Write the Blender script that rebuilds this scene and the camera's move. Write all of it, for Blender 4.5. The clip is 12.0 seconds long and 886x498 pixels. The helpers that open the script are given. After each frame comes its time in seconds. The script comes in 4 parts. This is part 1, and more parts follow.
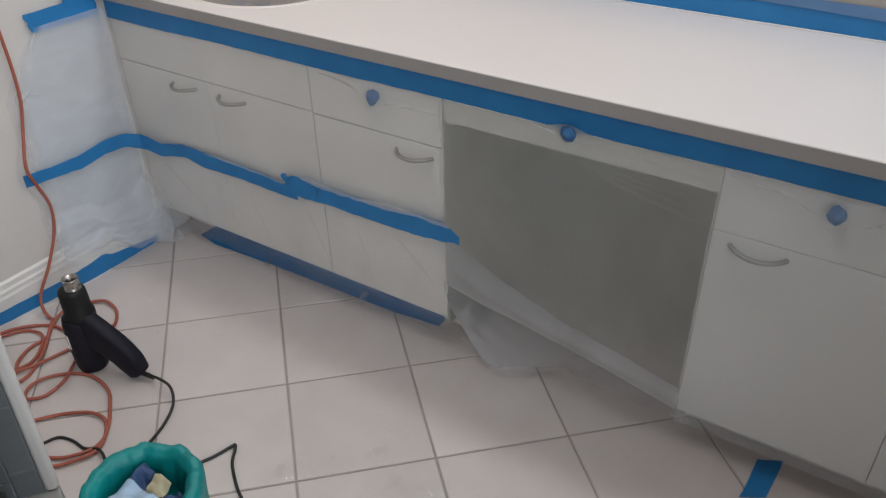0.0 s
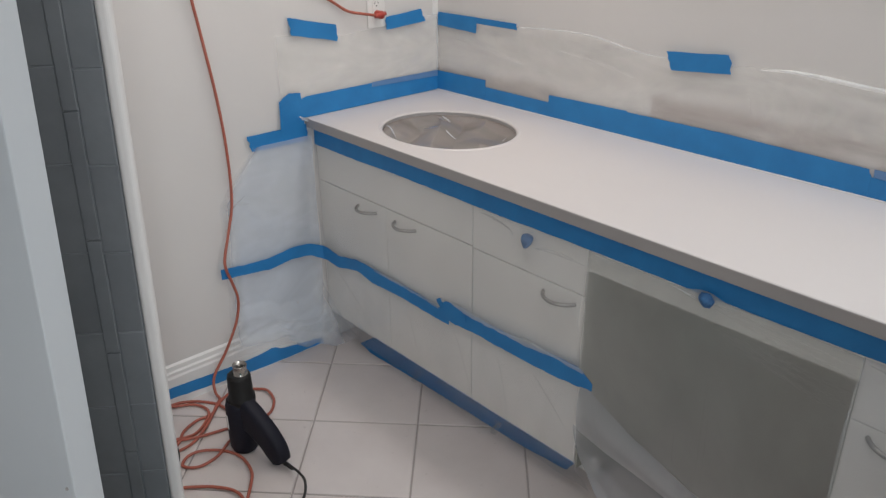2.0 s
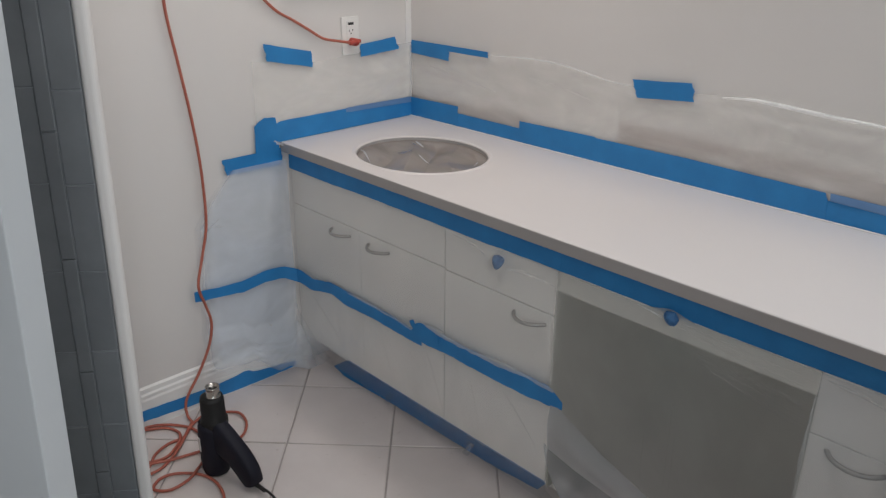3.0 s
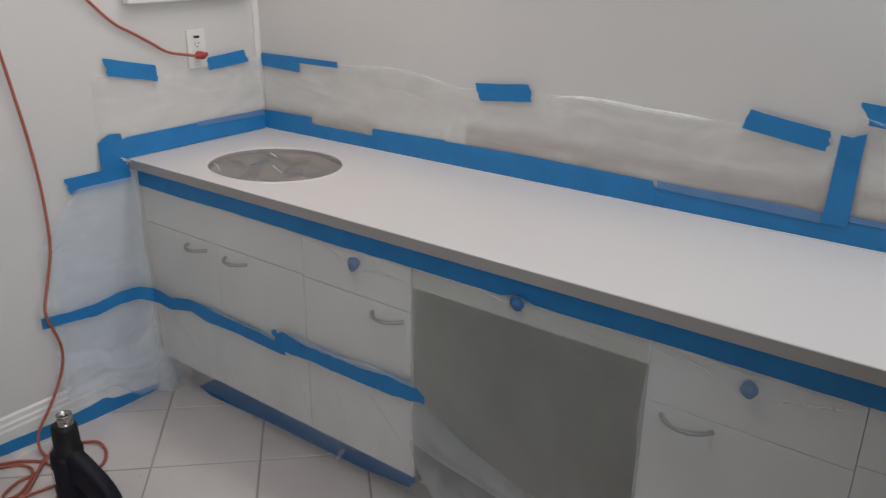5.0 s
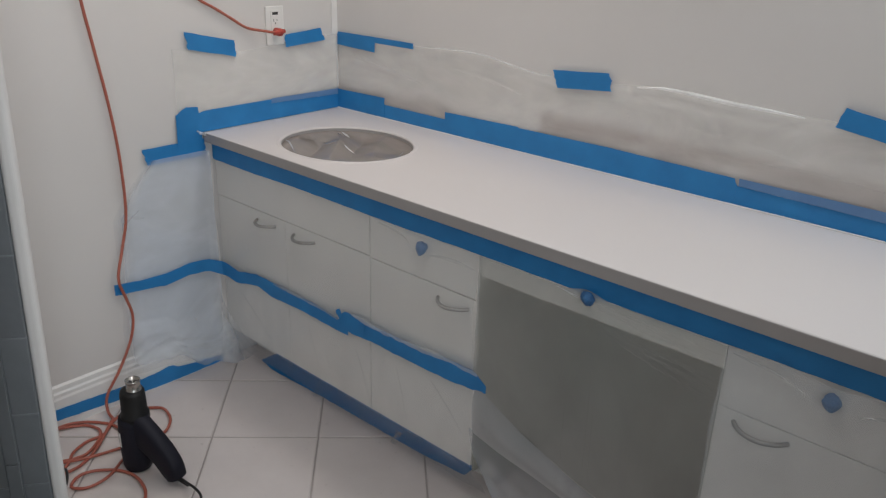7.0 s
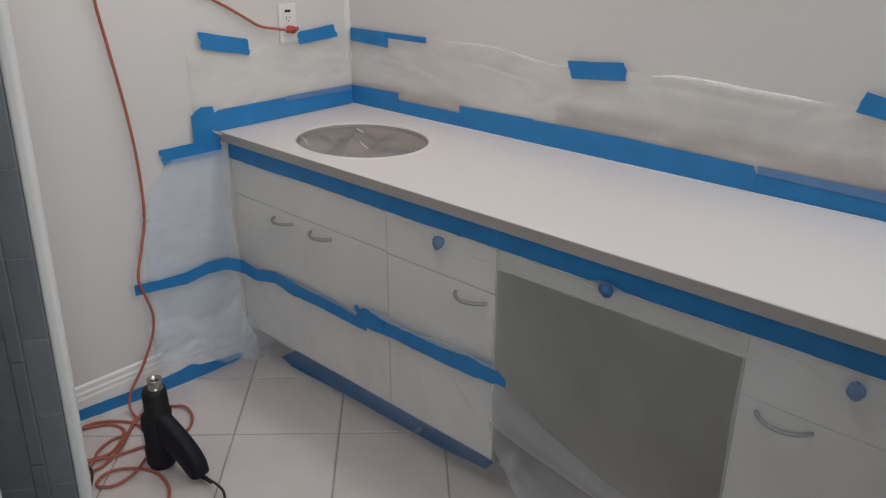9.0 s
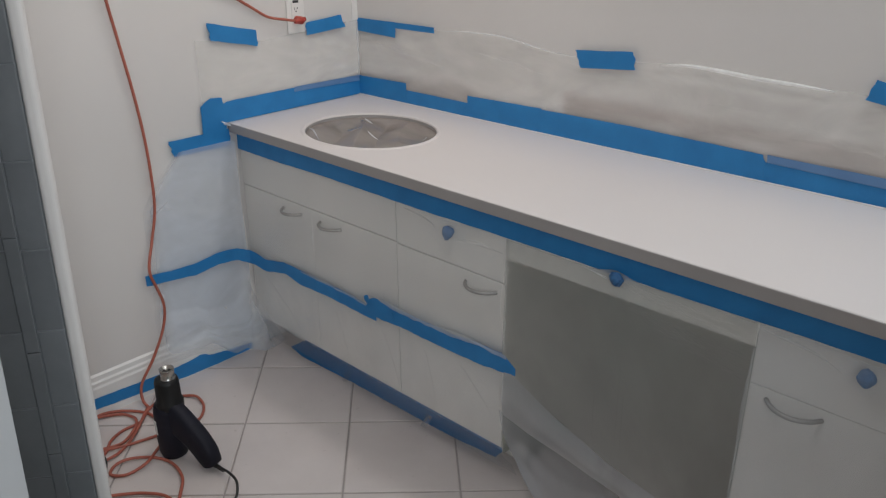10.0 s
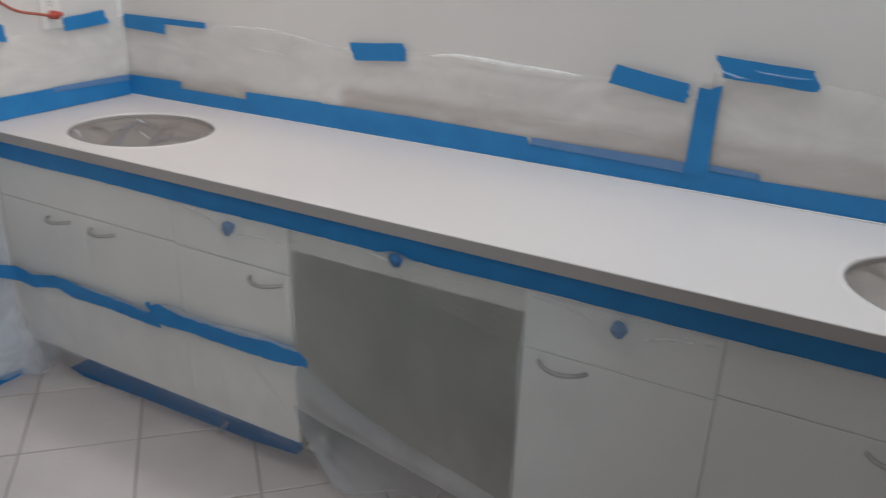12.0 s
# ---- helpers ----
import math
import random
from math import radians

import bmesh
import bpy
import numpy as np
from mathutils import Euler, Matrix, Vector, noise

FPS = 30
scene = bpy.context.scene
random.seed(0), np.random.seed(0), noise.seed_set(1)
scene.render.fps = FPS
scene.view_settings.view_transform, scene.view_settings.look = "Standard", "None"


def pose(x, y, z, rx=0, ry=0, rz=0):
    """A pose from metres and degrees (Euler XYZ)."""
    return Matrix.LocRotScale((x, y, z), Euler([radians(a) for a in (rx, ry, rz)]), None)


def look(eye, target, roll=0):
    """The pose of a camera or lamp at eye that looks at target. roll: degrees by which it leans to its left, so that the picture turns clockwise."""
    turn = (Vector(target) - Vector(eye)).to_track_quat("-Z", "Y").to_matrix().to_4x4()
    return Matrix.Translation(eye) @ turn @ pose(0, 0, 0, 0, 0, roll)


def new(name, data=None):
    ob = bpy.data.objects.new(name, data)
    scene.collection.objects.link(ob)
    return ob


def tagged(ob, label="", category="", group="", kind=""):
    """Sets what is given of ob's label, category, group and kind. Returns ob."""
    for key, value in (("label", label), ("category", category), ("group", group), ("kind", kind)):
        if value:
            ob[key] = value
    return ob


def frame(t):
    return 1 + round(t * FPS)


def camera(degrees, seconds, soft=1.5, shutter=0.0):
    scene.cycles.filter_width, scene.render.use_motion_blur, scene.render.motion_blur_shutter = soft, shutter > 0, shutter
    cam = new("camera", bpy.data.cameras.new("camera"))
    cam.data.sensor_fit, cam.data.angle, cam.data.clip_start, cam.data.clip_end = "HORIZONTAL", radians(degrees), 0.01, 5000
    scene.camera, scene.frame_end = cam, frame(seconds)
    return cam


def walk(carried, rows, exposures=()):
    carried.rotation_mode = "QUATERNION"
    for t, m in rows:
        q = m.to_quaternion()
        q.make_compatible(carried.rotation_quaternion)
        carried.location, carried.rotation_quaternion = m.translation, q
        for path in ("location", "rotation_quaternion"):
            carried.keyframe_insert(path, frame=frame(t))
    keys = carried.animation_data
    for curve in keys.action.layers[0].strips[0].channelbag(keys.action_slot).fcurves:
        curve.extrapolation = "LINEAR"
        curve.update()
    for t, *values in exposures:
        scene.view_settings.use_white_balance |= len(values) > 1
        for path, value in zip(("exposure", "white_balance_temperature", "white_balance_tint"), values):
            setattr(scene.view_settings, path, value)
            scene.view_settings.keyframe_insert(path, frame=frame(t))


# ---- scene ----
cam = camera(58.9, 12.0, soft=1.2, shutter=0.4)
PATH = [
    (0, (1.945, -1.801, 1.379), (1.024, -0.433, 0.248), -1.6),
    (0.3, (1.904, -1.784, 1.385), (0.975, -0.432, 0.245), 0.0),
    (0.5, (1.892, -1.777, 1.382), (0.877, -0.479, 0.249), 0.0),
    (0.7, (1.909, -1.770, 1.387), (0.779, -0.531, 0.286), -0.4),
    (1, (1.94, -1.796, 1.399), (0.693, -0.645, 0.341), -0.3),
    (1.2, (1.973, -1.808, 1.409), (0.660, -0.669, 0.424), -0.5),
    (1.5, (2.006, -1.816, 1.422), (0.653, -0.654, 0.516), -0.4),
    (2, (2.054, -1.818, 1.443), (0.699, -0.609, 0.605), -0.5),
    (2.5, (2.071, -1.833, 1.443), (0.716, -0.595, 0.647), -0.1),
    (4.5, (2.149, -1.847, 1.425), (0.977, -0.401, 0.692), 0.9),
    (5, (2.167, -1.835, 1.415), (1.049, -0.344, 0.69), 0.4),
    (5.5, (2.162, -1.827, 1.416), (1.099, -0.303, 0.678), 0.6),
    (6, (2.156, -1.824, 1.411), (1.092, -0.307, 0.659), 0.4),
    (6.5, (2.134, -1.828, 1.423), (1.004, -0.376, 0.639), 0.6),
    (7, (2.129, -1.833, 1.411), (0.908, -0.446, 0.647), 1.7),
    (7.5, (2.125, -1.841, 1.414), (0.88, -0.48, 0.641), 0.6),
    (9.5, (2.129, -1.826, 1.409), (0.878, -0.477, 0.623), -0.1),
    (10, (2.124, -1.844, 1.413), (0.872, -0.506, 0.611), -0.3),
    (10.5, (2.122, -1.872, 1.407), (0.859, -0.537, 0.618), 0.9),
    (11, (2.127, -1.878, 1.408), (0.89, -0.515, 0.624), 0.6),
    (11.5, (2.156, -1.857, 1.386), (1.028, -0.382, 0.643), 1.3),
    (11.7, (2.166, -1.853, 1.388), (1.142, -0.312, 0.631), 1.3),
    (12, (2.198, -1.825, 1.371), (1.322, -0.202, 0.597), 1.6),
]
walk(cam, [(t, look(eye, target, roll)) for t, eye, target, roll in PATH], [(0.0, 0.24, 6500, 10), (1.0, 0.22, 6500, 10), (2.0, 0.15, 6500, 10), (2.5, 0.01, 6500, 10), (4.5, -0.05, 6460, 10), (5.5, -0.05, 6380, 8.5), (7.5, -0.06, 6480, 9.5), (10.0, -0.06, 6450, 9.5), (11.0, -0.04, 6430, 9.5), (12.0, 0.05, 6320, 9)])

# ---- world and light ----
world = bpy.data.worlds.new("world")
scene.world = world
world.use_nodes = True
world.node_tree.nodes["Background"].inputs[0].default_value = (0.75, 0.82, 1.0, 1)
world.node_tree.nodes["Background"].inputs[1].default_value = 0.02


def area(name, at, aim, size, size_y, watts, colour, spread=180.0):
    data = bpy.data.lights.new(name, "AREA")
    data.shape, data.size, data.size_y, data.energy, data.color = "RECTANGLE", size, size_y, watts, colour
    data.spread = radians(spread)
    ob = new(name, data)
    ob.matrix_world = look(at, aim)
    return ob


# The second lamp is added, unseen, to brighten the far end.
for vx, vy, wide, watts, colour in ((0.50, -0.30, 0.6, 5.1, (1.0, 0.92, 0.87)), (2.20, -0.22, 0.9, 7.7, (0.86, 0.94, 1.0))):
    area("vanity_light", (vx, vy, 2.14), (vx + 0.03, vy - 0.22, 0.0), wide, 0.12, watts, colour)
area("ceiling_light", (1.30, -1.20, 2.42), (1.25, -1.15, 0.0), 0.6, 0.6, 6.8, (1.0, 0.98, 0.985))
# Unseen cool fill lamp, added just inside the windowless right wall.
area("side_fill_light", (2.80, -1.92, 1.30), (0.0, -0.70, 0.36), 0.8, 1.0, 4.9, (0.87, 0.94, 1.0), 79.0)

# ---- materials ----


def nodes_of(name):
    m = bpy.data.materials.new(name)
    m.use_nodes = True
    nt = m.node_tree
    return m, nt, nt.nodes["Principled BSDF"]


def add(nt, kind, **values):
    n = nt.nodes.new(kind)
    for key, value in values.items():
        n.inputs[key].default_value = value
    return n


def surface(name, base, other, rough=0.5, metal=0.0, scale=6.0, fine=120.0, bump=0.15, depth=0.002, spread=0.5, per_object=0.0, coat=0.0, stretch=(1, 1, 1), spec=0.5):
    """Base colour drifting to another at a large scale, fine grain and relief."""
    m, nt, p = nodes_of(name)
    co = nt.nodes.new("ShaderNodeTexCoord")
    mp = nt.nodes.new("ShaderNodeMapping")
    mp.inputs["Scale"].default_value = stretch
    nt.links.new(co.outputs["Object"], mp.inputs["Vector"])
    large = add(nt, "ShaderNodeTexNoise", Scale=scale, Detail=5.0, Roughness=0.6)
    small = add(nt, "ShaderNodeTexNoise", Scale=fine, Detail=3.0, Roughness=0.6)
    for n in (large, small):
        nt.links.new(mp.outputs[0], n.inputs["Vector"])
    ramp = nt.nodes.new("ShaderNodeValToRGB")
    ramp.color_ramp.elements[0].position, ramp.color_ramp.elements[1].position = 0.5 - spread / 2, 0.5 + spread / 2
    ramp.color_ramp.elements[0].color, ramp.color_ramp.elements[1].color = (*base, 1), (*other, 1)
    nt.links.new(large.outputs[0], ramp.inputs[0])
    last = ramp.outputs[0]
    if per_object:
        info = nt.nodes.new("ShaderNodeObjectInfo")
        hsv = nt.nodes.new("ShaderNodeHueSaturation")
        span = nt.nodes.new("ShaderNodeMapRange")
        span.inputs["To Min"].default_value, span.inputs["To Max"].default_value = 1 - per_object, 1 + per_object
        nt.links.new(info.outputs["Random"], span.inputs["Value"])
        nt.links.new(span.outputs[0], hsv.inputs["Value"])
        nt.links.new(last, hsv.inputs["Color"])
        last = hsv.outputs[0]
    nt.links.new(last, p.inputs["Base Color"])
    rr = nt.nodes.new("ShaderNodeMapRange")
    rr.inputs["To Min"].default_value, rr.inputs["To Max"].default_value = max(rough - 0.07, 0.02), min(rough + 0.07, 1)
    nt.links.new(small.outputs[0], rr.inputs["Value"])
    nt.links.new(rr.outputs[0], p.inputs["Roughness"])
    p.inputs["Metallic"].default_value = metal
    p.inputs["Coat Weight"].default_value = coat
    p.inputs["Specular IOR Level"].default_value = spec
    b = add(nt, "ShaderNodeBump", Strength=bump, Distance=depth)
    nt.links.new(small.outputs[0], b.inputs["Height"])
    nt.links.new(b.outputs[0], p.inputs["Normal"])
    return m


def film(name, tint, veil, rough, crease=14.0, cloudy=0.2, gloss=0.10, relief=0.12, lines=0.0, turn=0.5, spin=0.0, squash=(1.0, 1.0, 0.4), fades=False):
    """Thin plastic: see-through, with a milky veil that drifts in density, and a sheen."""
    m, nt, p = nodes_of(name)
    nt.nodes.remove(p)
    out = nt.nodes["Material Output"]
    co = nt.nodes.new("ShaderNodeTexCoord")
    mp = nt.nodes.new("ShaderNodeMapping")
    mp.inputs["Rotation"].default_value = (0.0, turn, spin)
    mp.inputs["Scale"].default_value = squash
    fine = add(nt, "ShaderNodeTexNoise", Scale=crease, Detail=4.0, Roughness=0.55, Distortion=0.8)
    wide = add(nt, "ShaderNodeTexNoise", Scale=2.4, Detail=3.0)
    nt.links.new(co.outputs["Object"], mp.inputs[0])
    nt.links.new(mp.outputs[0], fine.inputs["Vector"])
    nt.links.new(mp.outputs[0], wide.inputs["Vector"])
    both = nt.nodes.new("ShaderNodeMath")
    both.operation = "ADD"
    nt.links.new(fine.outputs[0], both.inputs[0])
    nt.links.new(wide.outputs[0], both.inputs[1])
    rng = nt.nodes.new("ShaderNodeMapRange")
    rng.inputs["From Min"].default_value, rng.inputs["From Max"].default_value = 0.7, 1.3
    rng.inputs["To Min"].default_value, rng.inputs["To Max"].default_value = veil * (1 - cloudy), min(veil * (1 + cloudy), 1)
    nt.links.new(both.outputs[0], rng.inputs["Value"])
    thick = rng.outputs[0]
    if lines:
        ridge = add(nt, "ShaderNodeTexNoise", Scale=crease * 0.7, Detail=2.0, Roughness=0.4, Distortion=1.2)
        nt.links.new(mp.outputs[0], ridge.inputs["Vector"])
        fold = nt.nodes.new("ShaderNodeValToRGB")
        e = fold.color_ramp.elements
        e[0].position, e[0].color = 0.42, (0, 0, 0, 1)
        e[1].position, e[1].color = 0.58, (0, 0, 0, 1)
        peak = e.new(0.50)
        peak.color = (1, 1, 1, 1)
        nt.links.new(ridge.outputs[0], fold.inputs[0])
        gain = nt.nodes.new("ShaderNodeMath")
        gain.operation = "MULTIPLY_ADD"
        gain.use_clamp = True
        gain.inputs[1].default_value = lines
        nt.links.new(fold.outputs[0], gain.inputs[0])
        nt.links.new(thick, gain.inputs[2])
        thick = gain.outputs[0]
    if fades:
        gauge = nt.nodes.new("ShaderNodeAttribute")
        gauge.attribute_name = "film_gauge"
        thin = nt.nodes.new("ShaderNodeMath")
        thin.operation = "MULTIPLY"
        nt.links.new(thick, thin.inputs[0])
        nt.links.new(gauge.outputs["Fac"], thin.inputs[1])
        thick = thin.outputs[0]
    clear = nt.nodes.new("ShaderNodeBsdfTransparent")
    white = nt.nodes.new("ShaderNodeBsdfDiffuse")
    white.inputs["Color"].default_value = (*tint, 1)
    back_lit = nt.nodes.new("ShaderNodeBsdfTranslucent")
    back_lit.inputs["Color"].default_value = (*tint, 1)
    milk = nt.nodes.new("ShaderNodeMixShader")
    milk.inputs[0].default_value = 0.4
    nt.links.new(white.outputs[0], milk.inputs[1])
    nt.links.new(back_lit.outputs[0], milk.inputs[2])
    mix = nt.nodes.new("ShaderNodeMixShader")
    nt.links.new(thick, mix.inputs[0])
    nt.links.new(clear.outputs[0], mix.inputs[1])
    nt.links.new(milk.outputs[0], mix.inputs[2])
    shine = add(nt, "ShaderNodeBsdfGlossy", Roughness=rough)
    shine.inputs["Color"].default_value = (1, 1, 1, 1)
    top = nt.nodes.new("ShaderNodeMixShader")
    top.inputs[0].default_value = gloss * 0.4
    nt.links.new(mix.outputs[0], top.inputs[1])
    nt.links.new(shine.outputs[0], top.inputs[2])
    b = add(nt, "ShaderNodeBump", Strength=relief, Distance=0.006)
    nt.links.new(fine.outputs[0], b.inputs["Height"])
    nt.links.new(b.outputs[0], shine.inputs["Normal"])
    nt.links.new(top.outputs[0], out.inputs["Surface"])
    return m


WALL = surface("wall_paint", (0.70, 0.675, 0.65), (0.66, 0.635, 0.61), 0.6, scale=2.0, fine=260, bump=0.12, depth=0.001)


def scraped_wall():
    """Wall paint with the tan scar of an old splashback low on the wall."""
    m = surface("wall_paint_scarred", (0.70, 0.675, 0.65), (0.66, 0.635, 0.61), 0.6, scale=2.0, fine=260, bump=0.12, depth=0.001)
    nt = m.node_tree
    p = nt.nodes["Principled BSDF"]
    paint = p.inputs["Base Color"].links[0].from_socket
    co = nt.nodes.new("ShaderNodeTexCoord")
    xyz = nt.nodes.new("ShaderNodeSeparateXYZ")
    nt.links.new(co.outputs["Object"], xyz.inputs[0])
    n = add(nt, "ShaderNodeTexNoise", Scale=4.0, Detail=5.0, Roughness=0.6)
    flat = nt.nodes.new("ShaderNodeMapping")
    flat.inputs["Scale"].default_value = (1.0, 1.0, 3.0)
    nt.links.new(co.outputs["Object"], flat.inputs[0])
    nt.links.new(flat.outputs[0], n.inputs["Vector"])

    def step(src, lo, hi):
        r = nt.nodes.new("ShaderNodeMapRange")
        r.inputs["From Min"].default_value, r.inputs["From Max"].default_value = lo, hi
        nt.links.new(src, r.inputs["Value"])
        return r.outputs[0]

    def times(a, b):
        q = nt.nodes.new("ShaderNodeMath")
        q.operation = "MULTIPLY"
        for k, v in enumerate((a, b)):
            if isinstance(v, float):
                q.inputs[k].default_value = v
            else:
                nt.links.new(v, q.inputs[k])
        return q.outputs[0]

    def plus(a, b):
        q = nt.nodes.new("ShaderNodeMath")
        q.operation = "ADD"
        nt.links.new(a, q.inputs[0])
        nt.links.new(b, q.inputs[1])
        return q.outputs[0]

    ragged = plus(xyz.outputs["Z"], times(n.outputs[0], 0.09))
    right = times(step(xyz.outputs["X"], 0.868, 0.872), step(ragged, 0.985, 0.955))
    left = times(step(xyz.outputs["X"], 0.60, 0.52), step(ragged, 0.945, 0.915))
    scar = times(plus(right, left), step(n.outputs[0], 0.28, 0.46))
    mix = nt.nodes.new("ShaderNodeMixRGB")
    mix.inputs[2].default_value = (0.33, 0.258, 0.228, 1)
    nt.links.new(times(scar, 0.66), mix.inputs[0])
    nt.links.new(paint, mix.inputs[1])
    nt.links.new(mix.outputs[0], p.inputs["Base Color"])
    return m


WALL_SCAR = scraped_wall()
CEIL = surface("ceiling_paint", (0.78, 0.77, 0.75), (0.72, 0.71, 0.70), 0.8, scale=3.0, fine=160)
TRIM = surface("trim_paint", (0.80, 0.79, 0.77), (0.74, 0.73, 0.71), 0.4, scale=4.0, fine=90, bump=0.05)
COUNTER = surface("counter_enamel", (0.68, 0.640, 0.622), (0.655, 0.615, 0.597), 0.38, scale=1.6, fine=320, bump=0.06, depth=0.0006)
EDGE_BAND = surface("edge_laminate", (0.370, 0.348, 0.333), (0.325, 0.305, 0.292), 0.5, scale=3.0, fine=160, bump=0.05)
CABINET = surface("cabinet_laminate", (0.74, 0.725, 0.685), (0.70, 0.685, 0.645), 0.42, scale=2.2, fine=140, bump=0.04, depth=0.0006)
# Darker than CABINET: the kneehole's shade is put into this grey.
INSIDE = surface("kneehole_shade_grey", (0.40, 0.398, 0.355), (0.345, 0.343, 0.305), 0.7, scale=2.5, fine=90)
TAPE = surface("painters_tape", (0.022, 0.240, 0.56), (0.012, 0.165, 0.43), 0.55, scale=13.0, fine=300, bump=0.5, depth=0.001, spread=0.7)
TILE = surface("floor_tile", (0.66, 0.605, 0.580), (0.60, 0.545, 0.522), 0.30, scale=7.0, fine=60, bump=0.08, depth=0.001, per_object=0.05)
GROUT = surface("floor_grout", (0.44, 0.40, 0.375), (0.35, 0.315, 0.295), 0.9, scale=9.0, fine=200, bump=0.4)
GREY_TILE = surface("shower_tile", (0.172, 0.184, 0.194), (0.132, 0.143, 0.152), 0.45, scale=11.0, fine=60, bump=0.2, depth=0.0015, per_object=0.07)
GREY_GROUT = surface("shower_grout", (0.27, 0.285, 0.30), (0.22, 0.235, 0.25), 0.9, scale=20, fine=200)
CURB = surface("curb_stone", (0.33, 0.32, 0.30), (0.26, 0.25, 0.24), 0.5, scale=14, fine=90, bump=0.15)
NICKEL = surface("brushed_nickel", (0.46, 0.445, 0.42), (0.38, 0.365, 0.345), 0.58, metal=1.0, scale=20, fine=300, bump=0.03)
STEEL = surface("nozzle_steel", (0.58, 0.56, 0.53), (0.36, 0.34, 0.31), 0.24, metal=1.0, scale=30, fine=200, bump=0.05)
TAPE_PAINTED_VEIL = surface("painters_tape_painted_veil", (0.125, 0.255, 0.47), (0.105, 0.215, 0.42), 0.5, scale=13.0, fine=300, bump=0.3, depth=0.001)
WRAP = surface("crumpled_tape", (0.050, 0.190, 0.41), (0.025, 0.095, 0.24), 0.55, scale=70.0, fine=420, bump=0.6, depth=0.002)
BLACK = surface("tool_plastic", (0.016, 0.015, 0.015), (0.009, 0.009, 0.009), 0.5, scale=12, fine=260, bump=0.12, depth=0.0008, spec=0.3)
NAVY = surface("tool_grip", (0.011, 0.011, 0.020), (0.007, 0.007, 0.013), 0.58, scale=14, fine=240, bump=0.4, depth=0.0008, spec=0.28)
BLACK_CORD = surface("black_cord", (0.022, 0.022, 0.022), (0.014, 0.014, 0.014), 0.45, scale=20, fine=300)
ORANGE = surface("orange_cord", (0.43, 0.125, 0.082), (0.36, 0.095, 0.062), 0.45, scale=9, fine=220, bump=0.08)
PLUG = surface("plug_orange", (0.45, 0.065, 0.045), (0.38, 0.05, 0.035), 0.4, scale=20, fine=200)
PLATE = surface("outlet_plastic", (0.80, 0.79, 0.76), (0.75, 0.74, 0.71), 0.3, scale=8, fine=200, bump=0.02)
DARK = surface("socket_dark", (0.03, 0.028, 0.026), (0.02, 0.02, 0.02), 0.5, scale=20, fine=200)
TEAL = surface("teal_bag", (0.0, 0.275, 0.27), (0.0, 0.195, 0.20), 0.45, scale=16, fine=70, bump=0.3, depth=0.003)
BIN = surface("bin_plastic", (0.16, 0.17, 0.18), (0.13, 0.14, 0.15), 0.5, scale=10, fine=160)
PAPER_BLUE = surface("blue_paper", (0.42, 0.55, 0.70), (0.34, 0.47, 0.62), 0.85, scale=12, fine=120, bump=0.3)
HOSE = surface("hose_rubber", (0.035, 0.034, 0.032), (0.05, 0.048, 0.045), 0.5, scale=10, fine=150)
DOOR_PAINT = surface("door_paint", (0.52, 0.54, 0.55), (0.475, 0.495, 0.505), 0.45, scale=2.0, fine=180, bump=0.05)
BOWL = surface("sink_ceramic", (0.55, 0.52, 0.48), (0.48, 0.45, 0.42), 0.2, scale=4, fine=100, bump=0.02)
FILM = film("masking_film", (0.90, 0.91, 0.92), 0.175, 0.25, crease=5.0, cloudy=0.22, gloss=0.08, turn=0.9)
FILM_LOW = film("masking_film_low", (0.88, 0.90, 0.93), 0.165, 0.22, crease=6.0, cloudy=0.45, gloss=0.10, turn=0.6, squash=(1.0, 1.0, 0.55))
FILM_END = film("masking_film_end", (0.78, 0.86, 0.94), 0.20, 0.30, crease=3.5, cloudy=0.15, gloss=0.06, turn=0.7)
FILM_WALL = film("masking_film_wall", (0.95, 0.94, 0.91), 0.40, 0.4, crease=5.0, cloudy=0.35, gloss=0.05, relief=0.0, turn=0.15, squash=(0.6, 0.6, 1.6))
FILM_LEFT = film("masking_film_side", (0.83, 0.905, 1.0), 0.50, 0.28, crease=4.0, cloudy=0.25, gloss=0.09, relief=0.2, lines=0.03, turn=0.3, squash=(0.7, 0.7, 1.3), fades=True)
FILM_FOLD = film("masking_film_folded", (0.86, 0.88, 0.90), 0.42, 0.25, crease=5.0, cloudy=0.18, lines=0.03)
FILM_DOUBLED = film("masking_film_doubled", (0.93, 0.95, 0.98), 0.46, 0.25, crease=5.0, cloudy=0.18, lines=0.03, fades=True)
# Greyer tint than FILM, holding some of the kneehole's shade.
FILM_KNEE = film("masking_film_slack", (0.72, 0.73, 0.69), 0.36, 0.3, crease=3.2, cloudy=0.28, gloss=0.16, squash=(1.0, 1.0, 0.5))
FILM_PLEAT = film("masking_film_pleat", (0.86, 0.87, 0.86), 0.060, 0.3, crease=9.0, cloudy=0.6, gloss=0.06)
FILM_CREASE = film("masking_film_crease", (0.90, 0.91, 0.92), 0.17, 0.3, crease=20.0, cloudy=0.7)
# Whitened film for glints painted onto the creases.
FILM_GLINT = film("masking_film_glint", (0.95, 0.96, 0.97), 0.55, 0.12, crease=30.0, cloudy=0.5, gloss=0.5)
FILM_HEM = film("masking_film_hem", (0.95, 0.95, 0.94), 0.72, 0.25, crease=9.0, cloudy=0.3)
FILM_SKIRT = film("masking_film_tail", (0.78, 0.82, 0.88), 0.36, 0.25, crease=3.0, cloudy=0.10, fades=True)
